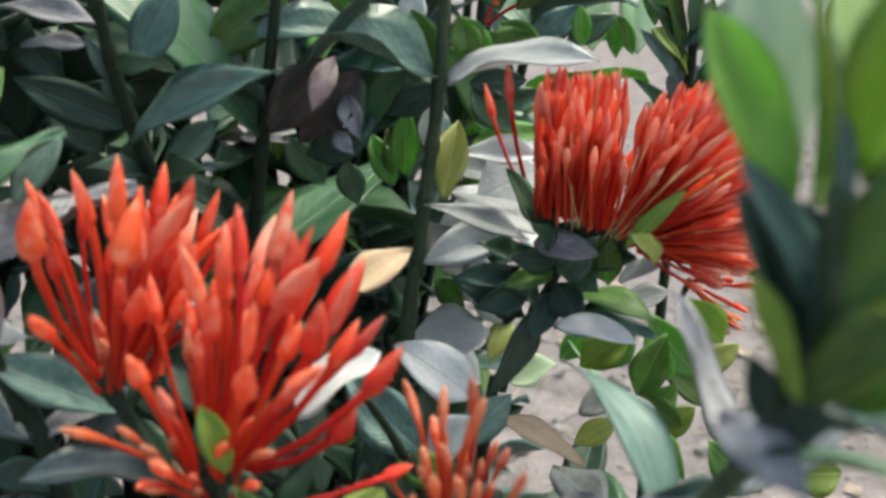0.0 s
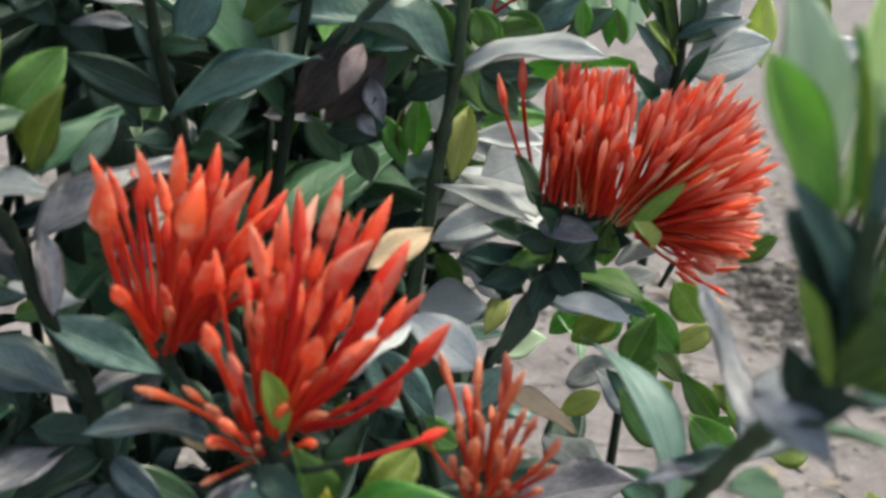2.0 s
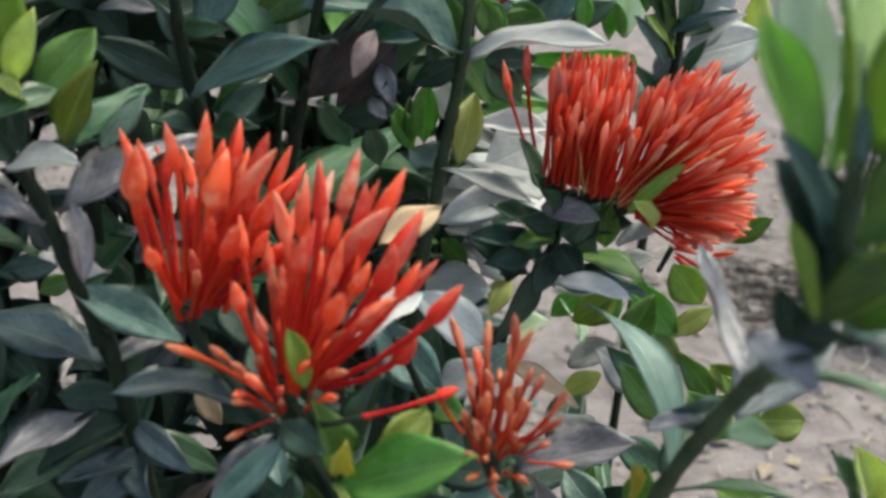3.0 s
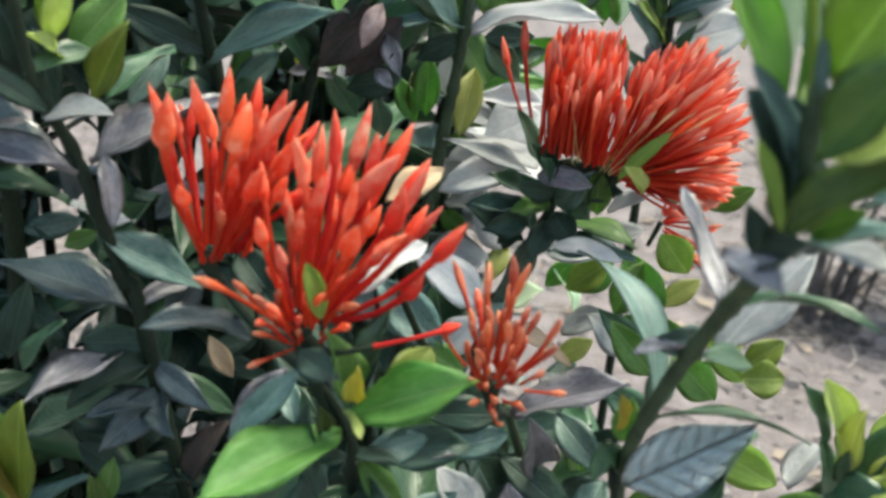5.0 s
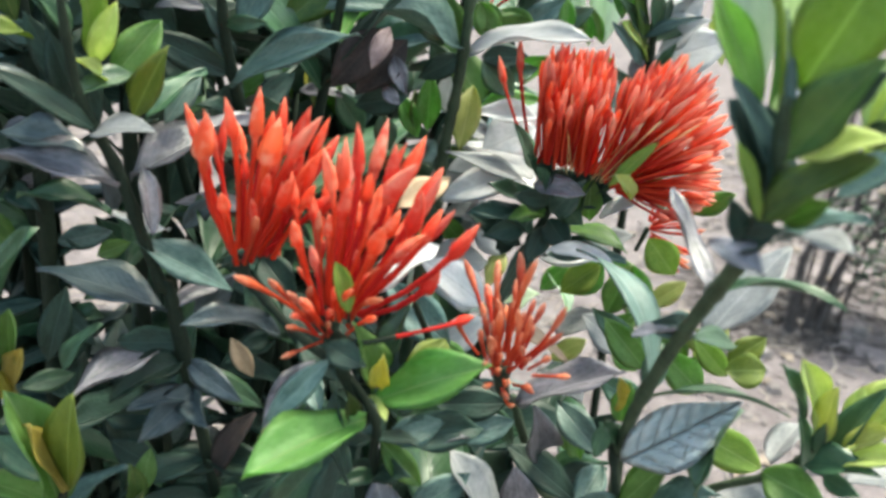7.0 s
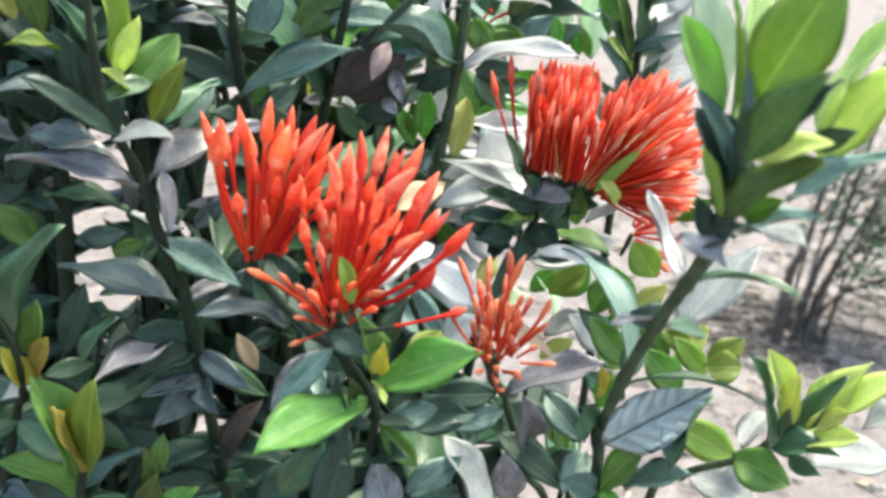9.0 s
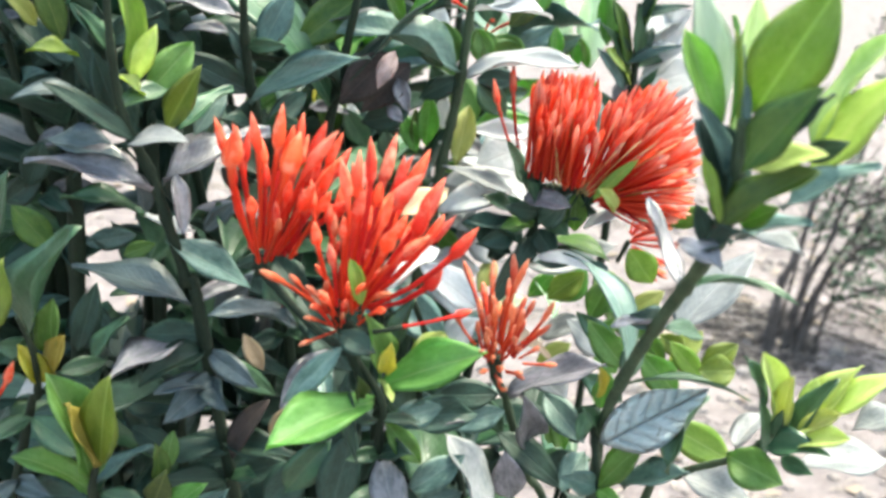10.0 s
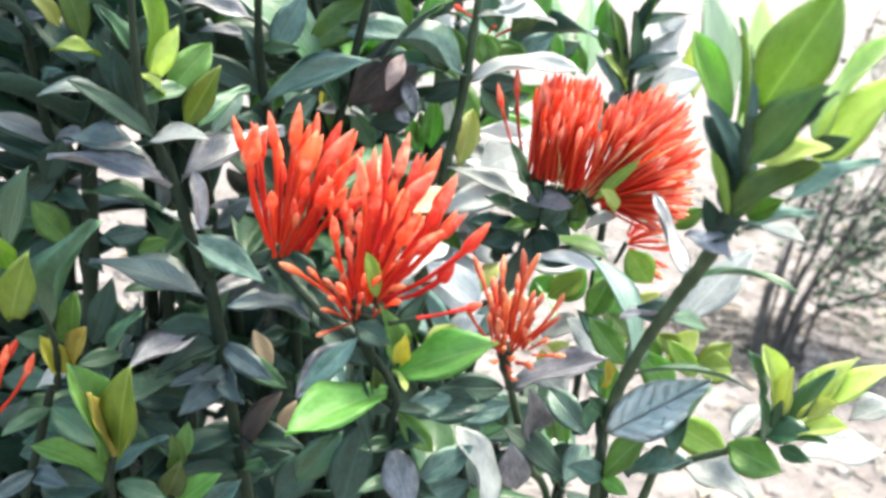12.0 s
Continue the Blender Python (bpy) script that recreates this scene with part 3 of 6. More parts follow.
leaf(l2, "dark", -0.1258, 0.2100, 0.4970, 0.0209, 0.0090, -29, 9, 71, 0.2)
leaf(l2, "sheen", -0.1149, 0.2000, 0.5013, 0.0164, 0.0075, 38, 3, 70, 0.2)
l3 = branch(shrub_a, [(-0.034, 0.250, -0.012), (-0.044, 0.235, 0.311), (-0.060, 0.220, 0.518), (-0.063, 0.212, 0.535), (-0.065, 0.205, 0.552), (-0.066, 0.200, 0.567), (-0.066, 0.195, 0.587)], [0.0025, 0.0020, 0.0017, 0.0017, 0.0015, 0.0014, 0.0011])
leaf(l3, "sheen_pale", -0.0655, 0.2050, 0.5481, 0.0397, 0.0101, -8, 26, 54, 0.35)
leaf(l3, "dark", -0.0648, 0.2050, 0.5516, 0.0261, 0.0093, -168, 25, -81, 0.2)
leaf(l3, "mid", -0.0654, 0.2000, 0.5657, 0.0135, 0.0048, -22, 8, 86, 0.5)
leaf(l3, "lilac", -0.0670, 0.2000, 0.5729, 0.0214, 0.0074, -166, 11, -34, 0.2)
leaf(l3, "lilac", -0.0702, 0.2000, 0.5693, 0.0130, 0.0045, -157, 2, -42, 0.3)
leaf(l3, "sheen", -0.0658, 0.2030, 0.5603, 0.0130, 0.0045, -152, 61, -85, 0.2)
leaf(l3, "sheen", -0.0630, 0.2050, 0.5636, 0.0210, 0.0095, 30, 62, 69, 0.2)
leaf(l3, "dark", -0.0613, 0.2100, 0.5405, 0.0175, 0.0077, 44, 35, 59, 0.2)
leaf(l3, "dark", -0.0629, 0.2100, 0.5350, 0.0158, 0.0088, 180, 46, -74, 0.2)
leaf(l3, "moss", -0.0561, 0.2300, 0.5628, 0.0253, 0.0132, 30, 38, 70, 0.2)
leaf(l3, "sheen", -0.0646, 0.2060, 0.5566, 0.0091, 0.0056, -124, 37, -113, 0.2)
l4 = branch(shrub_a, [(-0.183, 0.180, -0.012), (-0.158, 0.165, 0.277), (-0.114, 0.150, 0.461), (-0.105, 0.140, 0.481), (-0.101, 0.130, 0.499), (-0.102, 0.125, 0.510)], [0.0020, 0.0015, 0.0011, 0.0010, 0.0008, 0.0005])
leaf(l4, "lime", -0.1138, 0.1350, 0.5015, 0.0240, 0.0096, -41, 63, 134, 0.3)
leaf(l4, "lime", -0.1138, 0.1350, 0.5151, 0.0142, 0.0068, -98, 60, -135, 0.3)
leaf(l4, "mid", -0.1073, 0.1430, 0.4940, 0.0385, 0.0154, -19, 66, 61, 0.2)
leaf(l4, "green", -0.1006, 0.1410, 0.4932, 0.0191, 0.0077, -62, 69, 141, 0.2)
leaf(l4, "yellow", -0.1030, 0.1400, 0.4853, 0.0163, 0.0065, -107, 59, -111, 0.2)
leaf(l4, "yellow", -0.1003, 0.1400, 0.4872, 0.0188, 0.0075, -51, 57, 103, 0.2)
leaf(l4, "white", -0.1021, 0.1430, 0.4839, 0.0095, 0.0057, -147, -17, -14, 0.2)
leaf(l4, "mid", -0.1066, 0.1430, 0.4925, 0.0099, 0.0059, -148, 17, -69, 0.2)
leaf(l4, "mid", -0.1008, 0.1430, 0.4865, 0.0137, 0.0055, 47, -1, 58, 0.2)
leaf(l4, "sheen", -0.1189, 0.1630, 0.5030, 0.0074, 0.0055, 0, 40, 88, 0.2)
leaf(l4, "sheen", -0.1168, 0.1630, 0.4964, 0.0117, 0.0057, 180, 81, -64, 0.2)
leaf(l4, "dark", -0.1112, 0.1530, 0.4739, 0.0215, 0.0086, 152, -9, -37, 0.2)
leaf(l4, "mid", -0.1212, 0.1530, 0.4623, 0.0154, 0.0062, 43, 19, 19, 0.2)
l5 = branch(shrub_a, [(-0.118, 0.180, -0.012), (-0.109, 0.165, 0.256), (-0.095, 0.150, 0.426), (-0.091, 0.138, 0.455), (-0.088, 0.134, 0.466)], [0.0020, 0.0016, 0.0012, 0.0011, 0.0009])
leaf(l5, "green", -0.0906, 0.1360, 0.4603, 0.0343, 0.0137, -141, 74, -59, 0.15)
leaf(l5, "lime", -0.0869, 0.1340, 0.4658, 0.0304, 0.0122, -48, 75, 111, 0.1)
leaf(l5, "yellow", -0.0873, 0.1330, 0.4661, 0.0224, 0.0090, -130, 70, -39, -0.2)
leaf(l5, "green", -0.0935, 0.1450, 0.4497, 0.0249, 0.0100, -153, 38, -22, 0.35)
leaf(l5, "sheen", -0.0903, 0.1370, 0.4575, 0.0181, 0.0072, 30, 30, 1, 0.2)
leaf(l5, "dark", -0.0930, 0.1400, 0.4515, 0.0259, 0.0104, 156, -15, -58, 0.2)
leaf(l5, "mid", -0.0898, 0.1400, 0.4536, 0.0144, 0.0071, 0, -15, 54, 0.2)
leaf(l5, "sheen", -0.1239, 0.1500, 0.4601, 0.0127, 0.0078, 0, 62, 98, 0.2)
l6 = branch(shrub_a, [(-0.075, 0.185, -0.012), (-0.076, 0.170, 0.252), (-0.077, 0.155, 0.421), (-0.077, 0.150, 0.443), (-0.076, 0.147, 0.456)], [0.0018, 0.0015, 0.0012, 0.0011, 0.0009])
leaf(l6, "olive", -0.0780, 0.1480, 0.4459, 0.0162, 0.0078, -43, 63, 132, 0.3)
leaf(l6, "olive", -0.0764, 0.1470, 0.4543, 0.0145, 0.0058, -75, 73, -148, 0.2)
leaf(l6, "green", -0.0746, 0.1470, 0.4572, 0.0120, 0.0053, 57, 73, 42, 0.2)
leaf(l6, "green", -0.0759, 0.1480, 0.4418, 0.0198, 0.0079, -13, 47, 66, 0.2)
leaf(l6, "sheen", -0.0684, 0.1500, 0.4404, 0.0155, 0.0074, 0, 47, 74, 0.2)
leaf(l6, "mid", -0.0773, 0.1500, 0.4395, 0.0123, 0.0064, -148, 40, -71, 0.2)
hl = flower_head(shrub_a, [(-0.129, 0.145, 0.455), (-0.123, 0.140, 0.468)], [0.0009, 0.0012], "red flower head of long slender buds, partly behind leaves")
bud(hl, "red", -0.1229, 0.1400, 0.4705, 0.0261, 0.00123, -33, 69, "slim", 0)
bud(hl, "red", -0.1221, 0.1400, 0.4706, 0.0244, 0.00114, -9, 59, "slim", -1.2)
bud(hl, "red", -0.1233, 0.1400, 0.4705, 0.0202, 0.00114, 0, 88, "slim", 0.9)
bud(hl, "red", -0.1227, 0.1400, 0.4705, 0.0232, 0.00116, 39, 70, "slim", 1.3)

# leaf cover for the stems; its dark kinds also stand in for shade
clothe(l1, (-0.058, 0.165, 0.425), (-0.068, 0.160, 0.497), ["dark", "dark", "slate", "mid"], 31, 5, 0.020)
clothe(l2, (-0.115, 0.215, 0.420), (-0.128, 0.203, 0.520), ["dark", "dark", "sheen"], 32, 6, 0.020)
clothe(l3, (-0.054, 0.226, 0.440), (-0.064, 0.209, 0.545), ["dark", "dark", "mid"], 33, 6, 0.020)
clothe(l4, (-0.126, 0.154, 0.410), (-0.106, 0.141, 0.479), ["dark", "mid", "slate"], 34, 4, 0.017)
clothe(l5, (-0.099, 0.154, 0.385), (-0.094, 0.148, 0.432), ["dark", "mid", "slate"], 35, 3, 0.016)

# flowering shrub with a big red flower head and glossy leaves
shrub_b = shrub("flowering shrub with a big red flower head and glossy leaves")
c1 = branch(shrub_b, [(0.023, 0.180, -0.012), (0.011, 0.165, 0.261), (-0.009, 0.150, 0.435), (-0.014, 0.140, 0.460), (-0.016, 0.133, 0.481), (-0.016, 0.130, 0.494), (-0.025, 0.132, 0.506)], [0.0017, 0.0013, 0.0011, 0.0011, 0.0010, 0.0010, 0.0009])
leaf(c1, "green", -0.0176, 0.1290, 0.4939, 0.0336, 0.0134, -129, 0, -16, 0.2)
leaf(c1, "green", -0.0157, 0.1290, 0.4985, 0.0298, 0.0119, -21, 31, 52, 0.15)
leaf(c1, "lime", -0.0108, 0.1330, 0.4997, 0.0167, 0.0081, 53, 25, 39, 0.2)
leaf(c1, "green", -0.0166, 0.1290, 0.4995, 0.0196, 0.0078, -146, 74, -66, 0.2)
leaf(c1, "mid", -0.0145, 0.1310, 0.5064, 0.0149, 0.0060, 39, 65, 20, 0.2)
leaf(c1, "yellow", -0.0149, 0.1270, 0.5026, 0.0115, 0.0046, -82, 64, 169, 0.1)
leaf(c1, "olive", -0.0213, 0.1280, 0.4937, 0.0100, 0.0040, -91, 66, -133, 0.2)
leaf(c1, "pale", -0.0168, 0.1260, 0.5016, 0.0077, 0.0031, -56, -20, -23, 0.2)
leaf(c1, "dark", -0.0128, 0.1350, 0.4874, 0.0233, 0.0098, 26, -7, 63, 0.15)
leaf(c1, "sheen_pale", -0.0141, 0.1340, 0.4861, 0.0149, 0.0073, 24, 9, 58, 0.15)
leaf(c1, "green", -0.0148, 0.1330, 0.4866, 0.0138, 0.0063, -17, -42, 57, 0.2)
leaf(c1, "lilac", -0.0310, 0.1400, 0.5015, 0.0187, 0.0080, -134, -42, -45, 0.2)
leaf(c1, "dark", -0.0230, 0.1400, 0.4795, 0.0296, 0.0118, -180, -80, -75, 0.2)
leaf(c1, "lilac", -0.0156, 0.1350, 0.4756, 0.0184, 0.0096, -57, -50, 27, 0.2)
leaf(c1, "sheen_pale", -0.0081, 0.1400, 0.4623, 0.0181, 0.0085, 19, 33, 54, 0.2)
leaf(c1, "sheen_pale", -0.0069, 0.1400, 0.4571, 0.0148, 0.0077, 20, 14, 53, 0.2)
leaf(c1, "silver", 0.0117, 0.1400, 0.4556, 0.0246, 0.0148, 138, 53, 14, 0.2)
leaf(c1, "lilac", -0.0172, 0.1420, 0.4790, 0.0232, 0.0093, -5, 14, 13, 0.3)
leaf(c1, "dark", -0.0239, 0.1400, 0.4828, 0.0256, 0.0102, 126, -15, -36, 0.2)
leaf(c1, "sheen_pale", -0.0311, 0.1500, 0.4820, 0.0130, 0.0062, 116, 31, -21, 0.2)
leaf(c1, "mid", -0.0304, 0.1500, 0.4699, 0.0210, 0.0095, 180, -56, -77, 0.2)
leaf(c1, "dark", -0.0374, 0.1600, 0.4562, 0.0208, 0.0116, 180, -53, -75, 0.2)
leaf(c1, "dark", -0.0161, 0.1400, 0.4769, 0.0225, 0.0090, 126, -57, -93, 0.2)
leaf(c1, "dark", -0.0254, 0.1600, 0.4864, 0.0186, 0.0102, 161, 33, -57, 0.2)
leaf(c1, "mid", -0.0401, 0.1500, 0.5019, 0.0160, 0.0078, 154, 44, -51, 0.2)
leaf(c1, "dark", -0.0339, 0.1700, 0.4880, 0.0201, 0.0099, 140, 39, -41, 0.2)
leaf(c1, "dark", -0.0209, 0.1700, 0.4893, 0.0199, 0.0099, 146, 26, -50, 0.2)
leaf(c1, "sheen_pale", -0.0257, 0.1270, 0.5088, 0.0196, 0.0060, -159, -45, -60, 0.2)
leaf(c1, "dark", -0.0243, 0.1280, 0.5021, 0.0232, 0.0075, -45, -76, 90, 0.2)
leaf(c1, "dark", -0.0424, 0.1800, 0.4974, 0.0185, 0.0101, 141, 31, -44, 0.2)
leaf(c1, "dark", -0.0265, 0.1270, 0.5121, 0.0106, 0.0065, -29, -11, 50, 0.2)
clothe(c1, (-0.012, 0.143, 0.448), (-0.017, 0.130, 0.492), ["dark", "mid", "dark"], 36, 4, 0.013)
hf = flower_head(shrub_b, [(-0.018, 0.130, 0.492), (-0.023, 0.131, 0.503), (-0.027, 0.1335, 0.514), (-0.027, 0.1338, 0.517)], [0.0013, 0.0012, 0.0022, 0.0016], "large red flower head of dense slender buds, some starting to open")
bud_to(hf, "red", (-0.0264, 0.1356, 0.5179), (-0.0235, 0.1446, 0.5555), 0.00147, "slim", 1.6)
bud_to(hf, "blush", (-0.0268, 0.1399, 0.5164), (-0.0257, 0.1732, 0.5443), 0.00156, "slim", -1.6)
bud_to(hf, "peach", (-0.0255, 0.1375, 0.5174), (-0.0182, 0.1572, 0.5541), 0.00172, "fat", 0)
bud_to(hf, "red", (-0.0247, 0.1359, 0.5176), (-0.0153, 0.1459, 0.5513), 0.00175, "slim", 1.6)
bud_to(hf, "red", (-0.0241, 0.1380, 0.5170), (-0.0097, 0.1602, 0.5499), 0.00156, "slim", 0)
bud_to(hf, "rose", (-0.0236, 0.1351, 0.5175), (-0.0103, 0.1412, 0.5486), 0.00215, "fat", -1.6)
bud_to(hf, "red", (-0.0228, 0.1367, 0.5170), (-0.0051, 0.1501, 0.5457), 0.00198, "fat", 0.8)
bud_to(hf, "red", (-0.0218, 0.1351, 0.5169), (-0.0044, 0.1404, 0.5394), 0.00156, "slim", 1.6)
bud_to(hf, "red", (-0.0209, 0.1332, 0.5166), (0.0036, 0.1321, 0.5394), 0.00147, "slim", 1.6)
bud_to(hf, "red", (-0.0203, 0.1333, 0.5162), (-0.0038, 0.1328, 0.5289), 0.00189, "fat", 1.6)
bud_to(hf, "red", (-0.0241, 0.1298, 0.5172), (-0.0144, 0.1172, 0.5427), 0.00163, "fat", -0.8)
bud_to(hf, "red", (-0.0260, 0.1327, 0.5179), (-0.0230, 0.1300, 0.5465), 0.00156, "slim", 0.8)
bud_to(hf, "red", (-0.0229, 0.1334, 0.5174), (-0.0084, 0.1330, 0.5453), 0.00181, "fat", 1.6)
bud_to(hf, "red", (-0.0232, 0.1353, 0.5174), (-0.0133, 0.1400, 0.5386), 0.00138, "slim", 0)
bud_to(hf, "red", (-0.0271, 0.1362, 0.5178), (-0.0276, 0.1460, 0.5485), 0.00147, "slim", 1.6)
bud_to(hf, "red", (-0.0256, 0.1376, 0.5174), (-0.0205, 0.1520, 0.5444), 0.00138, "slim", 0)
bud_to(hf, "red", (-0.0219, 0.1321, 0.5170), (-0.0070, 0.1280, 0.5378), 0.00138, "slim", -1.6)
bud_to(hf, "red", (-0.0273, 0.1343, 0.5180), (-0.0279, 0.1360, 0.5382), 0.00110, "slim", 0)
bud_to(hf, "red", (-0.0286, 0.1304, 0.5176), (-0.0329, 0.1220, 0.5408), 0.00129, "slim", 0.8)
bud_to(hf, "rose", (-0.0278, 0.1300, 0.5176), (-0.0295, 0.1230, 0.5356), 0.00101, "slim", -0.8)
bud_to(hf, "orange", (-0.0280, 0.1346, 0.5179), (-0.0301, 0.1370, 0.5384), 0.00092, "slim", 0.8)
bud_to(hf, "red", (-0.0256, 0.1360, 0.5177), (-0.0222, 0.1420, 0.5394), 0.00129, "slim", 0)
bud_to(hf, "red", (-0.0243, 0.1371, 0.5173), (-0.0169, 0.1470, 0.5390), 0.00129, "slim", 1.6)
bud_to(hf, "red", (-0.0222, 0.1315, 0.5170), (-0.0094, 0.1260, 0.5363), 0.00110, "slim", -0.8)
bud_to(hf, "red", (-0.0288, 0.1370, 0.5175), (-0.0333, 0.1460, 0.5392), 0.00110, "slim", 0.8)
bud_to(hf, "red", (-0.0259, 0.1383, 0.5171), (-0.0207, 0.1600, 0.5488), 0.00129, "slim", -1.6)
bud_to(hf, "red", (-0.0244, 0.1383, 0.5169), (-0.0130, 0.1600, 0.5459), 0.00129, "slim", -1.6)
bud_to(hf, "red", (-0.0226, 0.1371, 0.5168), (-0.0069, 0.1500, 0.5398), 0.00129, "slim", 0)
bud_to(hf, "red", (-0.0264, 0.1387, 0.5170), (-0.0241, 0.1580, 0.5423), 0.00120, "slim", 0)
bud_to(hf, "red", (-0.0243, 0.1382, 0.5169), (-0.0149, 0.1550, 0.5407), 0.00120, "slim", 0)
bud_to(hf, "orange", (-0.0300, 0.1315, 0.5150), (-0.0450, 0.1235, 0.5276), 0.00095, "thin", 1.6)
bud_to(hf, "orange", (-0.0279, 0.1318, 0.5105), (-0.0359, 0.1260, 0.5086), 0.00062, "thin", 0)
bud_to(hf, "orange", (-0.0278, 0.1320, 0.5111), (-0.0353, 0.1280, 0.5150), 0.00068, "thin", 1)
bud_to(hf, "orange", (-0.0269, 0.1316, 0.5115), (-0.0257, 0.1240, 0.5187), 0.00062, "thin", 0)
bud_to(hf, "orange", (-0.0275, 0.1318, 0.5118), (-0.0324, 0.1260, 0.5222), 0.00062, "thin", 0)
bud_to(hf, "red", (-0.0119, 0.1259, 0.5157), (0.0041, 0.1380, 0.5161), 0.00110, "slim", 1)
spray(hf, ["red", "orange", "red"], (-0.0265, 0.1325, 0.5130), -85, 72, 40, 16, 0.0125, 0.00085, 15, "thin", 0.0045)
spray(hf, ["red", "red", "rose"], (-0.0270, 0.1365, 0.515), 45, 66, 34, 10, 0.036, 0.0011, 12)
low_stalk = bmesh.new()
tube(low_stalk, [(-0.0255, 0.1325, 0.5125), (-0.0195, 0.1250, 0.5140), (-0.0119, 0.1259, 0.5157)], [0.0008, 0.0006, 0.0006], 6)
part("pedicel", low_stalk, STALK, hf)
hg = flower_head(shrub_b, [(-0.025, 0.132, 0.505), (-0.036, 0.141, 0.508), (-0.047, 0.150, 0.514), (-0.0505, 0.152, 0.518), (-0.0505, 0.152, 0.520)], [0.0012, 0.0010, 0.0011, 0.0020, 0.0016], "red flower tuft of long slender buds beside the larger one")
bud_to(hg, "red", (-0.0533, 0.1532, 0.5217), (-0.0641, 0.1578, 0.5541), 0.00124, "slim", 0.8)
bud_to(hg, "peach", (-0.0513, 0.1498, 0.5218), (-0.0544, 0.1408, 0.5562), 0.00215, "fat", 1.6)
bud_to(hg, "rose", (-0.0513, 0.1526, 0.5220), (-0.0542, 0.1548, 0.5568), 0.00147, "slim", 1.6)
bud_to(hg, "peach", (-0.0497, 0.1528, 0.5220), (-0.0466, 0.1559, 0.5593), 0.00172, "fat", 0)
bud_to(hg, "red", (-0.0491, 0.1550, 0.5216), (-0.0433, 0.1672, 0.5551), 0.00147, "slim", 1.6)
bud_to(hg, "peach", (-0.0484, 0.1513, 0.5219), (-0.0408, 0.1488, 0.5543), 0.00232, "fat", 1.6)
bud_to(hg, "red", (-0.0477, 0.1540, 0.5216), (-0.0364, 0.1618, 0.5544), 0.00147, "slim", 1.6)
bud_to(hg, "rose", (-0.0469, 0.1510, 0.5215), (-0.0314, 0.1468, 0.5559), 0.00172, "fat", -1.6)
bud_to(hg, "red", (-0.0471, 0.1479, 0.5210), (-0.0344, 0.1322, 0.5465), 0.00163, "fat", 0)
bud_to(hg, "red", (-0.0499, 0.1462, 0.5208), (-0.0474, 0.1242, 0.5446), 0.00129, "slim", 0.8)
bud_to(hg, "red", (-0.0463, 0.1511, 0.5214), (-0.0320, 0.1480, 0.5476), 0.00163, "fat", -0.8)
bud_to(hg, "red", (-0.0468, 0.1540, 0.5214), (-0.0321, 0.1620, 0.5521), 0.00129, "slim", -0.8)
bud_to(hg, "red", (-0.0506, 0.1539, 0.5219), (-0.0507, 0.1580, 0.5431), 0.00110, "slim", 0.8)
bud_to(hg, "rose", (-0.0515, 0.1552, 0.5216), (-0.0548, 0.1660, 0.5493), 0.00120, "slim", 1.6)
bud_to(hg, "red", (-0.0491, 0.1533, 0.5219), (-0.0441, 0.1580, 0.5536), 0.00138, "slim", 0)
bud_to(hg, "red", (-0.0487, 0.1473, 0.5211), (-0.0439, 0.1350, 0.5404), 0.00101, "slim", -1.6)
bud_to(hg, "red", (-0.0469, 0.1515, 0.5216), (-0.0357, 0.1500, 0.5474), 0.00129, "slim", 0.8)
bud_to(hg, "red", (-0.0524, 0.1514, 0.5219), (-0.0574, 0.1500, 0.5458), 0.00110, "slim", 1.6)
bud_to(hg, "orange", (-0.0482, 0.1467, 0.5208), (-0.0427, 0.1340, 0.5369), 0.00101, "slim", -0.8)
bud_to(hg, "red", (-0.0486, 0.1555, 0.5215), (-0.0419, 0.1680, 0.5492), 0.00120, "slim", 0)
bud_to(hg, "red", (-0.0481, 0.1489, 0.5215), (-0.0413, 0.1400, 0.5445), 0.00120, "slim", -0.8)
bud_to(hg, "red", (-0.0490, 0.1520, 0.5205), (-0.0379, 0.1580, 0.5477), 0.00150, "slim", 0)
bud_to(hg, "rose", (-0.0480, 0.1530, 0.5211), (-0.0325, 0.1500, 0.5468), 0.00140, "slim", 1.2)
bud_to(hg, "red", (-0.0470, 0.1540, 0.5205), (-0.0387, 0.1500, 0.5471), 0.00140, "slim", -1.2)
bud_to(hg, "red", (-0.0460, 0.1520, 0.5211), (-0.0277, 0.1460, 0.5390), 0.00170, "fat", 0)
bud_to(hg, "red", (-0.0450, 0.1530, 0.5205), (-0.0309, 0.1700, 0.5461), 0.00140, "slim", 1.2)
bud_to(hg, "red", (-0.0440, 0.1540, 0.5211), (-0.0384, 0.1400, 0.5428), 0.00150, "fat", -1.2)
bud_to(hg, "red", (-0.0430, 0.1520, 0.5205), (-0.0318, 0.1420, 0.5421), 0.00130, "slim", 0)
bud_to(hg, "blush", (-0.0420, 0.1530, 0.5211), (-0.0400, 0.1720, 0.5453), 0.00140, "slim", 1.2)
spray(hg, ["red"], (-0.0505, 0.154, 0.519), 70, 74, 26, 7, 0.033, 0.0011, 11)
c2 = branch(shrub_b, [(0.090, 0.220, -0.012), (0.071, 0.205, 0.248), (0.039, 0.190, 0.414), (0.026, 0.180, 0.448), (0.016, 0.170, 0.480)], [0.0021, 0.0017, 0.0014, 0.0013, 0.0011], GREEN_STALK)
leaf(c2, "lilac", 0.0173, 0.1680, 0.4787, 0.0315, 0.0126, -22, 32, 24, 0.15)
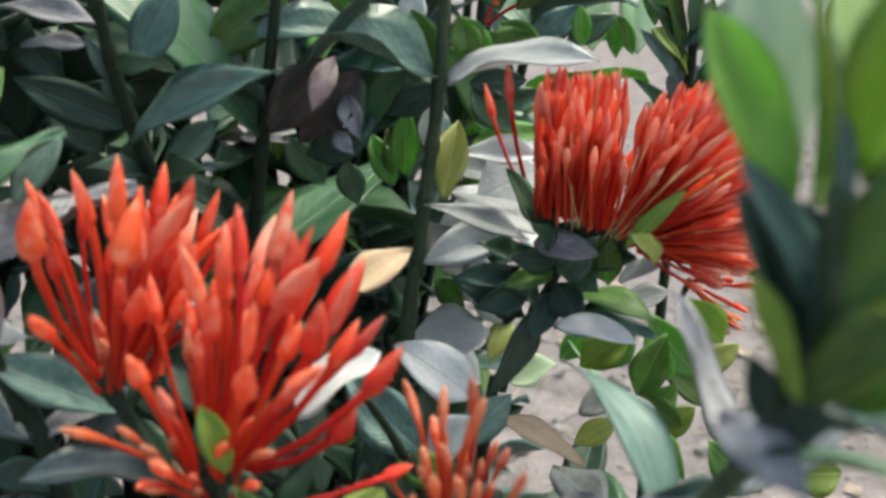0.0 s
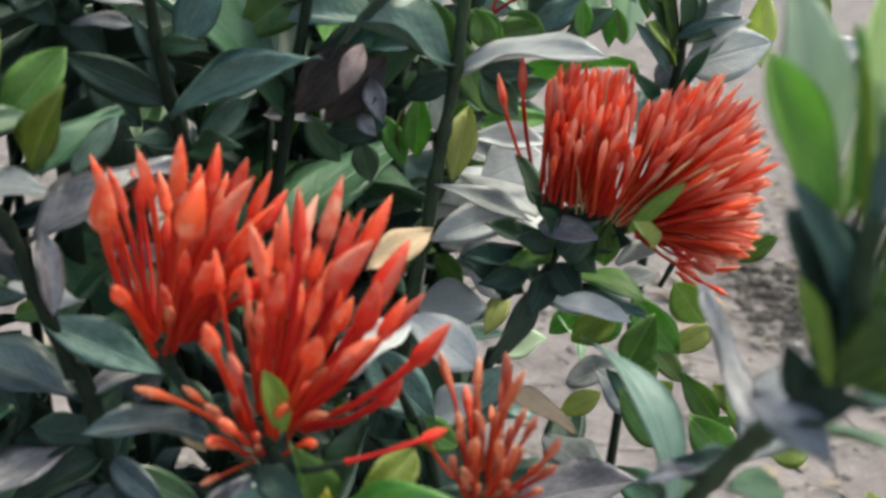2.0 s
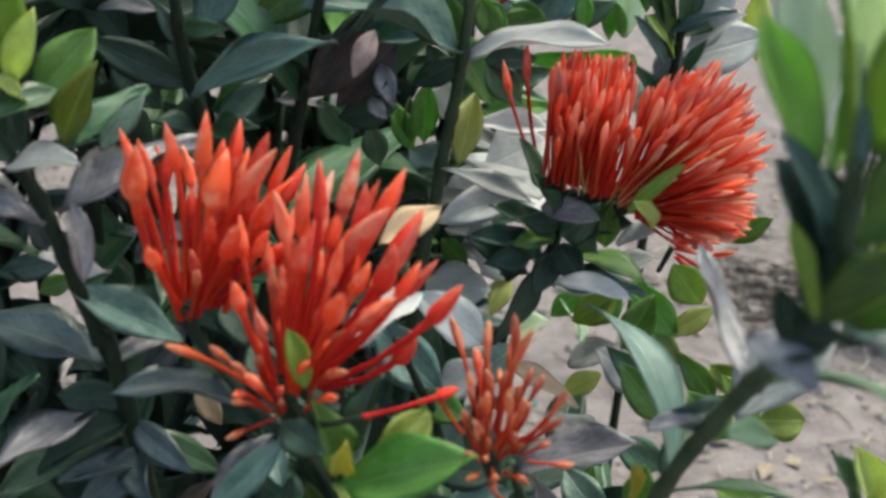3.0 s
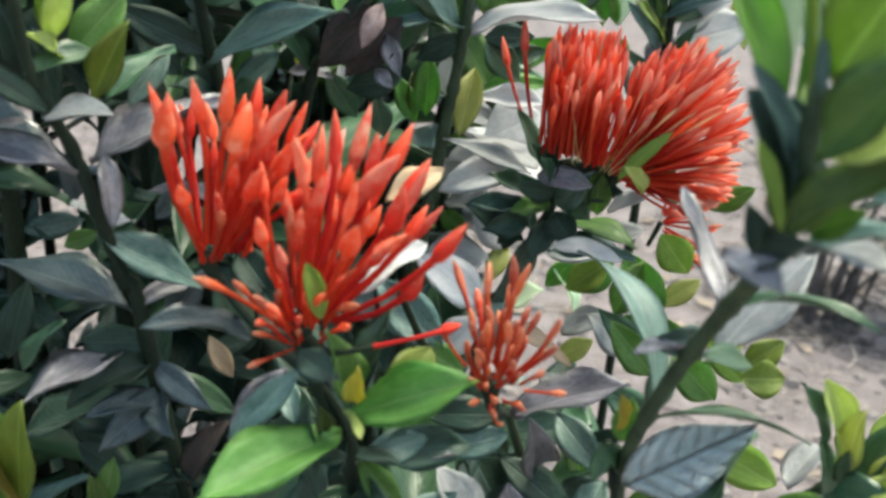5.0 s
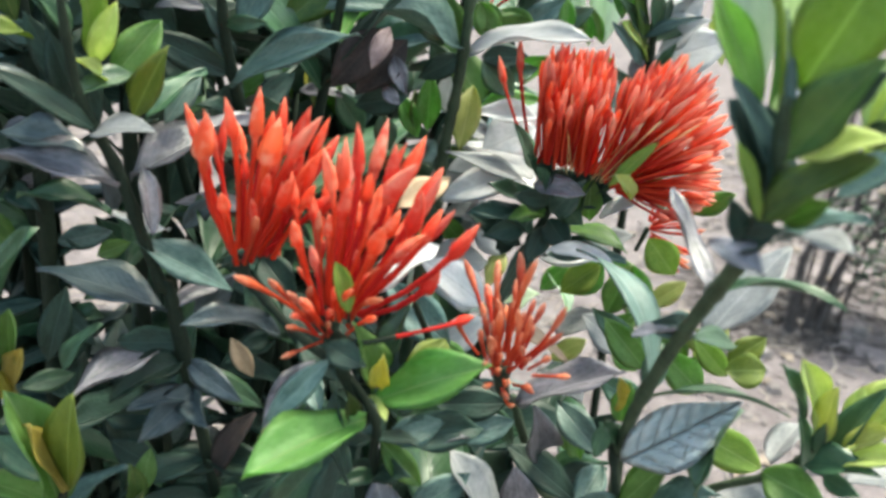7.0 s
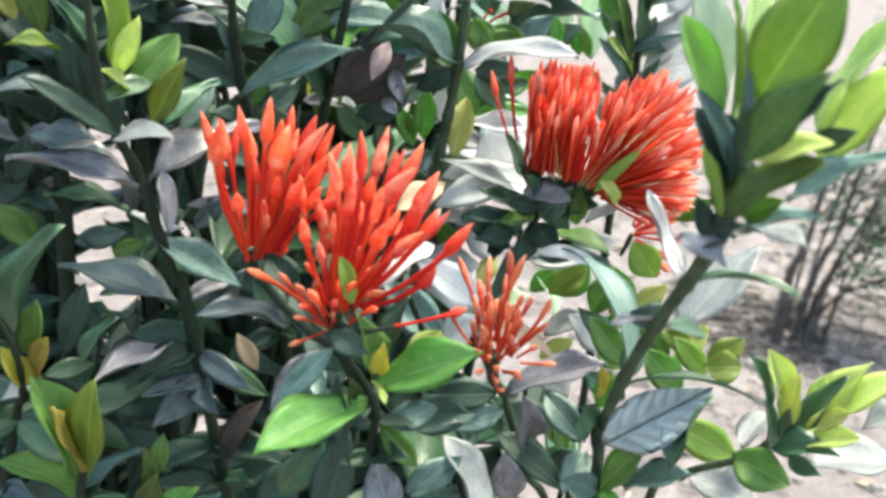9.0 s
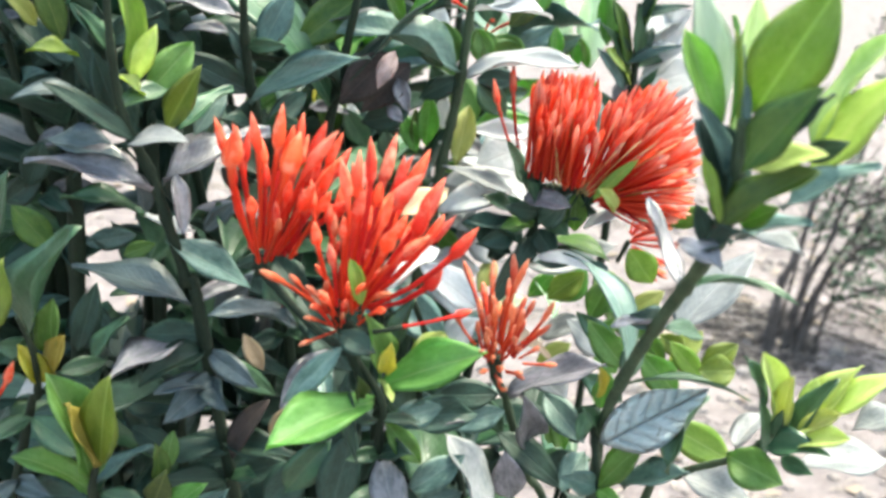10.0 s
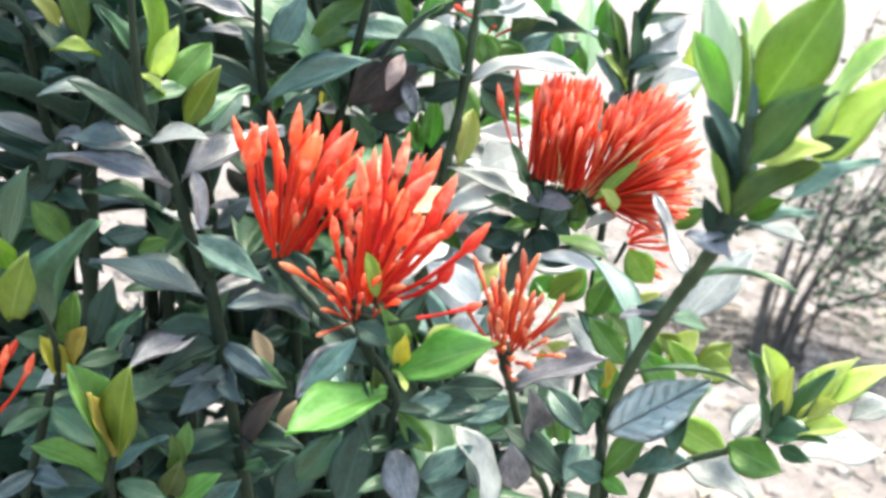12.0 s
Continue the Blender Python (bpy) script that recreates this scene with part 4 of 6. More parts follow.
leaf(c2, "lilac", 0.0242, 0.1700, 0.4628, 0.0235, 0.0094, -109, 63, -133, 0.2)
leaf(c2, "sheen_pale", 0.0283, 0.1750, 0.4767, 0.0182, 0.0090, -40, -31, 51, 0.3)
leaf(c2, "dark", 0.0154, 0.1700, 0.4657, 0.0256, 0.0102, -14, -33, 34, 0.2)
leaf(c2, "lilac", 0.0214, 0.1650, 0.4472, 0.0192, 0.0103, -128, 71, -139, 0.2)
leaf(c2, "green", 0.0381, 0.1900, 0.4509, 0.0154, 0.0062, -133, 63, -123, 0.2)
leaf(c2, "dark", 0.0149, 0.1700, 0.4778, 0.0191, 0.0093, 180, -6, -63, 0.2)
leaf(c2, "sheen_pale", 0.0172, 0.1700, 0.4725, 0.0183, 0.0083, -164, -12, -58, 0.2)
leaf(c2, "dark", 0.0237, 0.1750, 0.4551, 0.0172, 0.0086, -159, -36, -50, 0.2)
leaf(c2, "dark", 0.0302, 0.1800, 0.4468, 0.0168, 0.0099, 0, 27, 59, 0.2)
leaf(c2, "sheen_pale", 0.0413, 0.1700, 0.4617, 0.0145, 0.0083, -124, -34, -22, 0.2)
leaf(c2, "mid", 0.0099, 0.1800, 0.4723, 0.0152, 0.0062, 0, -57, 78, 0.2)
hs = flower_head(shrub_b, [(0.016, 0.170, 0.478), (0.014, 0.150, 0.490), (0.0115, 0.136, 0.500), (0.0105, 0.132, 0.5075)], [0.0010, 0.0011, 0.0013, 0.0024], "small orange-red flower head of fading slender buds")
bud_to(hs, "orange", (0.0117, 0.1309, 0.5104), (0.0156, 0.1276, 0.5344), 0.00096, "thin", 1.6)
bud_to(hs, "orange", (0.0111, 0.1340, 0.5103), (0.0127, 0.1394, 0.5313), 0.00096, "thin", 1.6)
bud_to(hs, "orange", (0.0172, 0.1303, 0.5070), (0.0252, 0.1283, 0.5084), 0.00064, "thin", -0.8)
bud_to(hs, "orange", (0.0080, 0.1365, 0.5092), (0.0010, 0.1492, 0.5250), 0.00080, "thin", -0.8)
bud_to(hs, "orange", (0.0099, 0.1350, 0.5101), (0.0084, 0.1424, 0.5282), 0.00096, "thin", -0.8)
bud_to(hs, "orange", (0.0134, 0.1288, 0.5097), (0.0216, 0.1198, 0.5279), 0.00072, "thin", -1.6)
bud_to(hs, "orange", (0.0143, 0.1287, 0.5093), (0.0218, 0.1223, 0.5211), 0.00072, "thin", 0)
bud_to(hs, "orange", (0.0131, 0.1352, 0.5097), (0.0170, 0.1400, 0.5205), 0.00078, "thin", 0)
bud_to(hs, "rose", (0.0090, 0.1362, 0.5096), (0.0063, 0.1440, 0.5216), 0.00086, "thin", 0.8)
bud_to(hs, "orange", (0.0112, 0.1368, 0.5094), (0.0128, 0.1470, 0.5221), 0.00078, "thin", 1.6)
bud_to(hs, "orange", (0.0107, 0.1384, 0.5081), (0.0112, 0.1500, 0.5144), 0.00070, "thin", 1.6)
bud_to(hs, "orange", (0.0082, 0.1347, 0.5099), (0.0054, 0.1380, 0.5197), 0.00070, "thin", 0)
bud_to(hs, "orange", (0.0138, 0.1336, 0.5099), (0.0189, 0.1360, 0.5215), 0.00070, "thin", 0)
bud_to(hs, "orange", (0.0090, 0.1278, 0.5096), (0.0070, 0.1220, 0.5193), 0.00070, "thin", -1.6)
bud_to(hs, "orange", (0.0085, 0.1264, 0.5086), (0.0063, 0.1200, 0.5142), 0.00062, "thin", -0.8)
bud_to(hs, "orange", (0.0110, 0.1255, 0.5079), (0.0115, 0.1180, 0.5119), 0.00070, "thin", 1.6)
bud_to(hs, "orange", (0.0120, 0.1287, 0.5099), (0.0151, 0.1220, 0.5246), 0.00078, "thin", 1.6)
bud_to(hs, "orange", (0.0110, 0.1284, 0.5099), (0.0122, 0.1200, 0.5265), 0.00078, "thin", -1.6)
bud_to(hs, "orange", (0.0099, 0.1287, 0.5100), (0.0088, 0.1220, 0.5250), 0.00078, "thin", 0)
bud_to(hs, "orange", (0.0161, 0.1297, 0.5085), (0.0205, 0.1280, 0.5127), 0.00062, "thin", 0)
bud_to(hs, "orange", (0.0056, 0.1339, 0.5091), (0.0001, 0.1360, 0.5163), 0.00070, "thin", 0.8)
bud_to(hs, "orange", (0.0096, 0.1338, 0.5103), (0.0084, 0.1360, 0.5216), 0.00078, "thin", -1.6)
spray(hs, ["orange"], (0.0108, 0.1325, 0.5060), -60, 80, 26, 13, 0.0115, 0.0007, 13, "thin", 0.004)
spray(hs, ["orange"], (0.0108, 0.1300, 0.5050), -70, 20, 42, 8, 0.0065, 0.0006, 14, "thin", 0.003)
c3 = branch(shrub_b, [(0.060, 0.230, -0.012), (0.038, 0.215, 0.276), (0.000, 0.200, 0.459), (-0.007, 0.200, 0.479), (-0.013, 0.190, 0.498)], [0.0018, 0.0015, 0.0012, 0.0011, 0.0009])
leaf(c3, "white", -0.0187, 0.1550, 0.5131, 0.0188, 0.0113, 37, 27, 7, 0.2)
leaf(c3, "sheen_pale", -0.0013, 0.2000, 0.4783, 0.0271, 0.0135, 154, 33, -57, 0.2)
leaf(c3, "white", 0.0076, 0.2200, 0.4829, 0.0236, 0.0142, 180, 35, -40, 0.2)
leaf(c3, "sheen_pale", 0.0044, 0.2100, 0.4755, 0.0186, 0.0095, 38, 30, 47, 0.2)
leaf(c3, "tan", -0.0172, 0.1850, 0.5237, 0.0202, 0.0081, 50, 13, 35, 0.2)
leaf(c3, "tan", 0.0139, 0.2200, 0.4780, 0.0245, 0.0098, -0, -29, 9, 0.2)
leaf(c3, "white", -0.0027, 0.2100, 0.4707, 0.0179, 0.0108, 0, 48, 43, 0.2)
leaf(c3, "green", -0.0087, 0.2000, 0.4786, 0.0150, 0.0091, 0, -26, 69, 0.2)
cb = branch(shrub_b, [(-0.022, 0.128, 0.517), (-0.022, 0.127, 0.520)], [0.0004, 0.0003])
leaf(cb, "lime", -0.0219, 0.1270, 0.5195, 0.0122, 0.0049, -162, 75, -63, 0.1)

# flowering shrub with a round red flower head and pale leaves, some painted white as glare
shrub_c = shrub("flowering shrub with a round red flower head and pale leaves, some painted white as glare")
# brighter light on this stem is put into its lighter stalk colour
s1 = branch(shrub_c, [(-0.043, 0.280, -0.012), (-0.032, 0.265, 0.291), (-0.013, 0.250, 0.484), (-0.010, 0.250, 0.504), (-0.008, 0.248, 0.524), (-0.006, 0.248, 0.538), (-0.004, 0.247, 0.555), (-0.003, 0.246, 0.570), (-0.002, 0.245, 0.588)], [0.0028, 0.0022, 0.0019, 0.0019, 0.0018, 0.0017, 0.0017, 0.0015, 0.0012], GREEN_STALK)
leaf(s1, "sheen_pale", -0.0044, 0.2470, 0.5550, 0.0465, 0.0186, -150, 19, -32, 0.3)
leaf(s1, "silver", -0.0241, 0.2400, 0.5674, 0.0260, 0.0156, -169, 7, -9, 0.3)
leaf(s1, "moss", -0.0058, 0.2520, 0.5580, 0.0150, 0.0089, 180, 66, -87, 0.2)
leaf(s1, "moss", -0.0007, 0.2500, 0.5703, 0.0109, 0.0086, 0, -52, 87, 0.2)
leaf(s1, "brown", -0.0203, 0.2320, 0.5600, 0.0222, 0.0110, -157, -46, -69, 0.5)
leaf(s1, "lilac", -0.0263, 0.2260, 0.5471, 0.0080, 0.0044, -36, -32, 57, 0.2)
leaf(s1, "olive", -0.0522, 0.2700, 0.5274, 0.0183, 0.0073, 180, 86, -68, 0.2)
leaf(s1, "silver", -0.0568, 0.2620, 0.5370, 0.0127, 0.0076, 0, 1, 21, 0.2)
leaf(s1, "sheen", -0.0354, 0.2500, 0.5402, 0.0126, 0.0085, 180, -89, -94, 0.2)
leaf(s1, "white", -0.0463, 0.2900, 0.5339, 0.0102, 0.0061, 0, -74, 61, 0.2)
leaf(s1, "white", -0.0372, 0.2900, 0.5402, 0.0111, 0.0067, 0, -78, 40, 0.2)
leaf(s1, "olive", -0.0185, 0.2600, 0.5270, 0.0128, 0.0051, 180, 88, -70, 0.2)
leaf(s1, "white", -0.0092, 0.2700, 0.5314, 0.0127, 0.0076, 0, 88, 54, 0.2)
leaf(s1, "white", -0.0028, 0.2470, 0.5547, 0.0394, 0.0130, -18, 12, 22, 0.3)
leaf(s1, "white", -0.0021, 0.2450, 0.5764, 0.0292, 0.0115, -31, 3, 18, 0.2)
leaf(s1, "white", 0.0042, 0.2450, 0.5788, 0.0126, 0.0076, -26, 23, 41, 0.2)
leaf(s1, "green", -0.0001, 0.2500, 0.5705, 0.0116, 0.0075, 0, -65, 89, 0.2)
leaf(s1, "pale", -0.0033, 0.2520, 0.5228, 0.0217, 0.0093, 70, 67, 19, 0.2)
leaf(s1, "moss", 0.0023, 0.2900, 0.5558, 0.0164, 0.0095, 0, 16, 82, 0.2)
leaf(s1, "moss", 0.0203, 0.3000, 0.5556, 0.0147, 0.0088, 180, 28, -85, 0.2)
leaf(s1, "dark", 0.0015, 0.2700, 0.5503, 0.0155, 0.0091, 0, 5, 81, 0.2)
leaf(s1, "mid", 0.0025, 0.2850, 0.5316, 0.0219, 0.0087, 0, 13, 46, 0.2)
leaf(s1, "mid", 0.0030, 0.2900, 0.5384, 0.0201, 0.0096, 0, 18, 80, 0.2)
leaf(s1, "green", 0.0324, 0.3100, 0.5547, 0.0123, 0.0063, 180, 84, -95, 0.2)
leaf(s1, "olive", 0.0124, 0.3000, 0.5663, 0.0151, 0.0087, 0, 50, 84, 0.2)
leaf(s1, "mid", 0.0074, 0.3100, 0.5647, 0.0181, 0.0103, 180, 70, -90, 0.2)
leaf(s1, "sheen_pale", 0.0142, 0.3300, 0.5514, 0.0241, 0.0104, 0, 34, 82, 0.2)
leaf(s1, "mid", 0.0275, 0.3200, 0.5540, 0.0178, 0.0084, 0, 32, 81, 0.2)
leaf(s1, "green", 0.0219, 0.3300, 0.5673, 0.0162, 0.0101, 0, 71, 84, 0.2)
leaf(s1, "dark", 0.0077, 0.2800, 0.5428, 0.0137, 0.0085, 0, 73, 85, 0.2)
leaf(s1, "mid", -0.0111, 0.2600, 0.5548, 0.0168, 0.0099, 180, 64, -86, 0.2)
leaf(s1, "dark", -0.0165, 0.2700, 0.5670, 0.0198, 0.0114, 180, 18, -84, 0.2)
leaf(s1, "dark", -0.0316, 0.2500, 0.5698, 0.0141, 0.0111, 180, 62, -84, 0.2)
leaf(s1, "dark", -0.0402, 0.2500, 0.5536, 0.0169, 0.0114, 180, -25, -84, 0.2)
leaf(s1, "green", -0.0225, 0.2350, 0.5716, 0.0154, 0.0062, 0, 41, 38, 0.3)
leaf(s1, "green", -0.0237, 0.2350, 0.5719, 0.0134, 0.0054, -137, 57, -104, 0.2)
leaf(s1, "dark", -0.0037, 0.2480, 0.5541, 0.0165, 0.0078, 172, -31, -86, 0.2)
leaf(s1, "brown", -0.0265, 0.2300, 0.5630, 0.0232, 0.0128, -161, -47, -73, 0.5)
leaf(s1, "pink", -0.0247, 0.2220, 0.5649, 0.0130, 0.0060, -138, -63, -51, 0.5)
leaf(s1, "lilac", -0.0240, 0.2280, 0.5557, 0.0126, 0.0055, -50, -52, 39, 0.2)
leaf(s1, "dark", -0.0195, 0.2320, 0.5439, 0.0169, 0.0094, 169, -17, -83, 0.2)
leaf(s1, "mid", -0.0419, 0.2400, 0.5421, 0.0198, 0.0086, 52, -50, 122, 0.2)
leaf(s1, "lilac", -0.0534, 0.2400, 0.5410, 0.0135, 0.0054, 0, -3, 34, 0.2)
leaf(s1, "green", -0.0144, 0.2600, 0.5266, 0.0186, 0.0081, 0, 89, 91, 0.2)
leaf(s1, "green", -0.0173, 0.2600, 0.5242, 0.0153, 0.0069, 180, 66, -83, 0.2)
leaf(s1, "mid", -0.0286, 0.2500, 0.5335, 0.0123, 0.0077, 0, -76, 84, 0.2)
leaf(s1, "yellow", -0.0521, 0.2700, 0.5335, 0.0108, 0.0062, 180, 70, -80, 0.2)
leaf(s1, "mid", -0.0080, 0.2600, 0.5458, 0.0117, 0.0078, 180, 54, -84, 0.2)
leaf(s1, "white", -0.0151, 0.2700, 0.5659, 0.0089, 0.0079, 0, 68, 89, 0.2)
leaf(s1, "green", 0.0074, 0.2700, 0.5559, 0.0147, 0.0090, 180, 50, -87, 0.2)
leaf(s1, "mid", 0.0019, 0.2700, 0.5492, 0.0163, 0.0101, 0, -44, 85, 0.2)
leaf(s1, "green", 0.0017, 0.2800, 0.5313, 0.0215, 0.0086, 0, 11, 52, 0.2)
s2 = branch(shrub_c, [(-0.022, 0.290, -0.012), (-0.010, 0.272, 0.240), (0.009, 0.252, 0.453), (0.013, 0.250, 0.470), (0.018, 0.249, 0.486), (0.024, 0.247, 0.499), (0.027, 0.247, 0.509), (0.028, 0.247, 0.517)], [0.0024, 0.0020, 0.0016, 0.0016, 0.0015, 0.0015, 0.0015, 0.0014])
leaf(s2, "dark", 0.0230, 0.2480, 0.4963, 0.0278, 0.0111, -149, 26, -33, 0.3)
leaf(s2, "mid", 0.0258, 0.2440, 0.5138, 0.0177, 0.0071, -135, 50, -80, 0.2)
leaf(s2, "dark", 0.0246, 0.2430, 0.5150, 0.0164, 0.0066, -82, 56, 133, 0.2)
leaf(s2, "mid", 0.0264, 0.2400, 0.5150, 0.0154, 0.0062, -120, 42, -93, 0.2)
leaf(s2, "mid", 0.0420, 0.2400, 0.5164, 0.0153, 0.0061, -48, 46, 74, 0.2)
leaf(s2, "dark", 0.0405, 0.2420, 0.5147, 0.0145, 0.0058, -67, 53, 106, 0.2)
leaf(s2, "green", 0.0529, 0.2380, 0.5140, 0.0147, 0.0059, -54, 48, 60, 0.2)
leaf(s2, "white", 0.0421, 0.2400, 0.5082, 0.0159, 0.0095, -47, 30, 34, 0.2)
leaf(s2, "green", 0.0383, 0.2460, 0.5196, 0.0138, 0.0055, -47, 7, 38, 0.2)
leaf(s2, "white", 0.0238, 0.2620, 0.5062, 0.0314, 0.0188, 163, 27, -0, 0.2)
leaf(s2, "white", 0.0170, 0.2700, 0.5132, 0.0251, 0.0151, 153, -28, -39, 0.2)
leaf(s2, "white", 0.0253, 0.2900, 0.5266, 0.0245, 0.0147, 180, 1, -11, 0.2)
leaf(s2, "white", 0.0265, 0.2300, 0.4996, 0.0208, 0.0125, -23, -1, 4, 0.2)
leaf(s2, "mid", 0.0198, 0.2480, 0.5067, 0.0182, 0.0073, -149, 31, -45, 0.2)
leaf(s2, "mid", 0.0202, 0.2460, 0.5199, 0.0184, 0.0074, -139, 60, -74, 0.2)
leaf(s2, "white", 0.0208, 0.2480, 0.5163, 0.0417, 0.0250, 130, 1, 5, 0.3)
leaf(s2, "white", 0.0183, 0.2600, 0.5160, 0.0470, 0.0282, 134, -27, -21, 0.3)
leaf(s2, "sheen_pale", 0.0279, 0.2460, 0.5060, 0.0202, 0.0091, -53, 47, 116, 0.3)
leaf(s2, "green", 0.0393, 0.2420, 0.5058, 0.0155, 0.0083, -104, 75, -173, 0.2)
leaf(s2, "pale", 0.0485, 0.2220, 0.5197, 0.0141, 0.0057, -129, 43, -80, 0.2)
leaf(s2, "moss", 0.0299, 0.2480, 0.4991, 0.0255, 0.0102, -31, -2, 11, 0.5)
leaf(s2, "sheen_pale", 0.0265, 0.2450, 0.4916, 0.0275, 0.0110, -22, 8, 21, 0.2)
leaf(s2, "green", 0.0397, 0.2700, 0.4683, 0.0175, 0.0132, 0, 56, 72, 0.2)
leaf(s2, "moss", 0.0259, 0.2460, 0.5058, 0.0167, 0.0067, -139, 1, -40, 0.2)
leaf(s2, "dark", 0.0270, 0.2450, 0.5041, 0.0139, 0.0097, -55, -28, 46, 0.2)
leaf(s2, "dark", 0.0263, 0.2450, 0.5019, 0.0151, 0.0080, -119, -41, -25, 0.2)
leaf(s2, "dark", 0.0272, 0.2440, 0.5108, 0.0160, 0.0071, -145, 13, -80, 0.2)
leaf(s2, "dark", 0.0329, 0.2440, 0.5134, 0.0140, 0.0079, -17, 2, 75, 0.2)
leaf(s2, "mid", 0.0313, 0.2430, 0.5094, 0.0103, 0.0069, -55, -18, 53, 0.2)
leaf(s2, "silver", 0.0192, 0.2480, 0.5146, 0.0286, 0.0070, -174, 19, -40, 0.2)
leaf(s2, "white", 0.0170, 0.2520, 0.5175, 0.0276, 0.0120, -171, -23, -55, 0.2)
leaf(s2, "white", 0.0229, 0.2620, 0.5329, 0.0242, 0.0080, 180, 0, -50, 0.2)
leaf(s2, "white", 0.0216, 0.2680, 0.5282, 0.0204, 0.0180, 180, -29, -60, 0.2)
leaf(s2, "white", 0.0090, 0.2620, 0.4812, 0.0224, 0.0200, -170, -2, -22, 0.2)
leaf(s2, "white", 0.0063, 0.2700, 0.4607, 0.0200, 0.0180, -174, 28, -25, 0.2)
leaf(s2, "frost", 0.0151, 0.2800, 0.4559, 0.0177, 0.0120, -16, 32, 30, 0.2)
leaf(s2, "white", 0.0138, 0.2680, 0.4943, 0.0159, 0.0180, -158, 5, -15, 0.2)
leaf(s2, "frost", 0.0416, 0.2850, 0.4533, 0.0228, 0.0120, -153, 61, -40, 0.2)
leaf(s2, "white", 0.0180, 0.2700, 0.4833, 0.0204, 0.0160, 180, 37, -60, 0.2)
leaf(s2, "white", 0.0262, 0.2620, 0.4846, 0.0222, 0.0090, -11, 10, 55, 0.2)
leaf(s2, "mid", 0.0347, 0.2420, 0.5074, 0.0140, 0.0080, -45, 66, 80, 0.2)
leaf(s2, "lilac", 0.0205, 0.2380, 0.5172, 0.0171, 0.0080, -21, 0, 50, 0.2)
leaf(s2, "mid", 0.0224, 0.2420, 0.5073, 0.0138, 0.0060, -153, 51, -80, 0.2)
leaf(s2, "dark", 0.0192, 0.2440, 0.4947, 0.0223, 0.0080, -168, 31, -60, 0.2)
leaf(s2, "pale", 0.0497, 0.2280, 0.5177, 0.0083, 0.0030, -156, 53, -80, 0.2)
# two dark leaves added for the shade under the flower head
leaf(s2, "dark", 0.0310, 0.2460, 0.5159, 0.0197, 0.0110, -9, 14, 65, 0.2)
leaf(s2, "dark", 0.0384, 0.2460, 0.5124, 0.0149, 0.0100, 180, 30, -65, 0.2)
leaf(s2, "lime", 0.0410, 0.2190, 0.5238, 0.0195, 0.0044, -9, 50, 60, 0.2)
leaf(s2, "white", 0.0261, 0.2900, 0.5294, 0.0248, 0.0149, 180, -1, -19, 0.2)
leaf(s2, "silver", 0.0076, 0.3000, 0.5162, 0.0189, 0.0113, 180, 9, -41, 0.2)
leaf(s2, "green", 0.0728, 0.2450, 0.5095, 0.0151, 0.0071, -25, 38, 84, 0.2)
leaf(s2, "lime", 0.0350, 0.2600, 0.4729, 0.0171, 0.0106, 0, 42, 70, 0.2)
leaf(s2, "green", 0.0531, 0.2700, 0.4797, 0.0171, 0.0075, 0, -57, 87, 0.2)
leaf(s2, "green", 0.0551, 0.2800, 0.4446, 0.0174, 0.0101, 0, 54, 68, 0.2)
leaf(s2, "moss", 0.0529, 0.2700, 0.4611, 0.0175, 0.0081, 0, -41, 79, 0.2)
leaf(s2, "silver", 0.0361, 0.2700, 0.4522, 0.0184, 0.0111, 0, 32, 31, 0.2)
leaf(s2, "green", 0.0296, 0.2800, 0.4650, 0.0145, 0.0077, 0, 50, 72, 0.2)
leaf(s2, "pale", 0.0865, 0.2700, 0.4473, 0.0175, 0.0103, 0, 52, 64, 0.2)
leaf(s2, "lime", 0.1017, 0.2800, 0.4403, 0.0180, 0.0106, 0, 43, 62, 0.2)
leaf(s2, "green", 0.0376, 0.2200, 0.4349, 0.0139, 0.0080, 0, 74, 74, 0.2)
leaf(s2, "lime", 0.0593, 0.2800, 0.4399, 0.0167, 0.0092, 0, 43, 66, 0.2)
leaf(s2, "pale", 0.0711, 0.2900, 0.4571, 0.0177, 0.0084, 0, 40, 66, 0.2)
leaf(s2, "green", 0.0650, 0.2600, 0.4450, 0.0133, 0.0079, 180, 41, -78, 0.2)
leaf(s2, "silver", 0.0447, 0.2800, 0.4805, 0.0189, 0.0114, 0, 27, 16, 0.2)
leaf(s2, "pale", 0.0350, 0.2700, 0.4422, 0.0152, 0.0081, 0, 35, 66, 0.2)
leaf(s2, "moss", 0.0787, 0.3000, 0.4405, 0.0238, 0.0095, 180, 45, -57, 0.2)
leaf(s2, "green", 0.0767, 0.2600, 0.4412, 0.0142, 0.0088, 0, 49, 64, 0.2)
leaf(s2, "silver", 0.0150, 0.2700, 0.4812, 0.0219, 0.0131, 151, 17, -16, 0.2)
leaf(s2, "silver", 0.0100, 0.2800, 0.4891, 0.0207, 0.0124, 151, -0, -22, 0.2)
leaf(s2, "pale", 0.0091, 0.2600, 0.4728, 0.0157, 0.0074, 61, 43, 27, 0.2)
leaf(s2, "green", 0.0016, 0.2700, 0.4834, 0.0152, 0.0075, 134, 24, -50, 0.2)
leaf(s2, "mid", 0.0504, 0.2460, 0.5186, 0.0196, 0.0079, 14, -31, 49, 0.2)
leaf(s2, "dark", 0.0120, 0.2600, 0.4867, 0.0162, 0.0065, -55, 41, 99, 0.2)
leaf(s2, "dark", 0.0220, 0.2440, 0.4988, 0.0280, 0.0115, -146, -59, -100, 0.2)
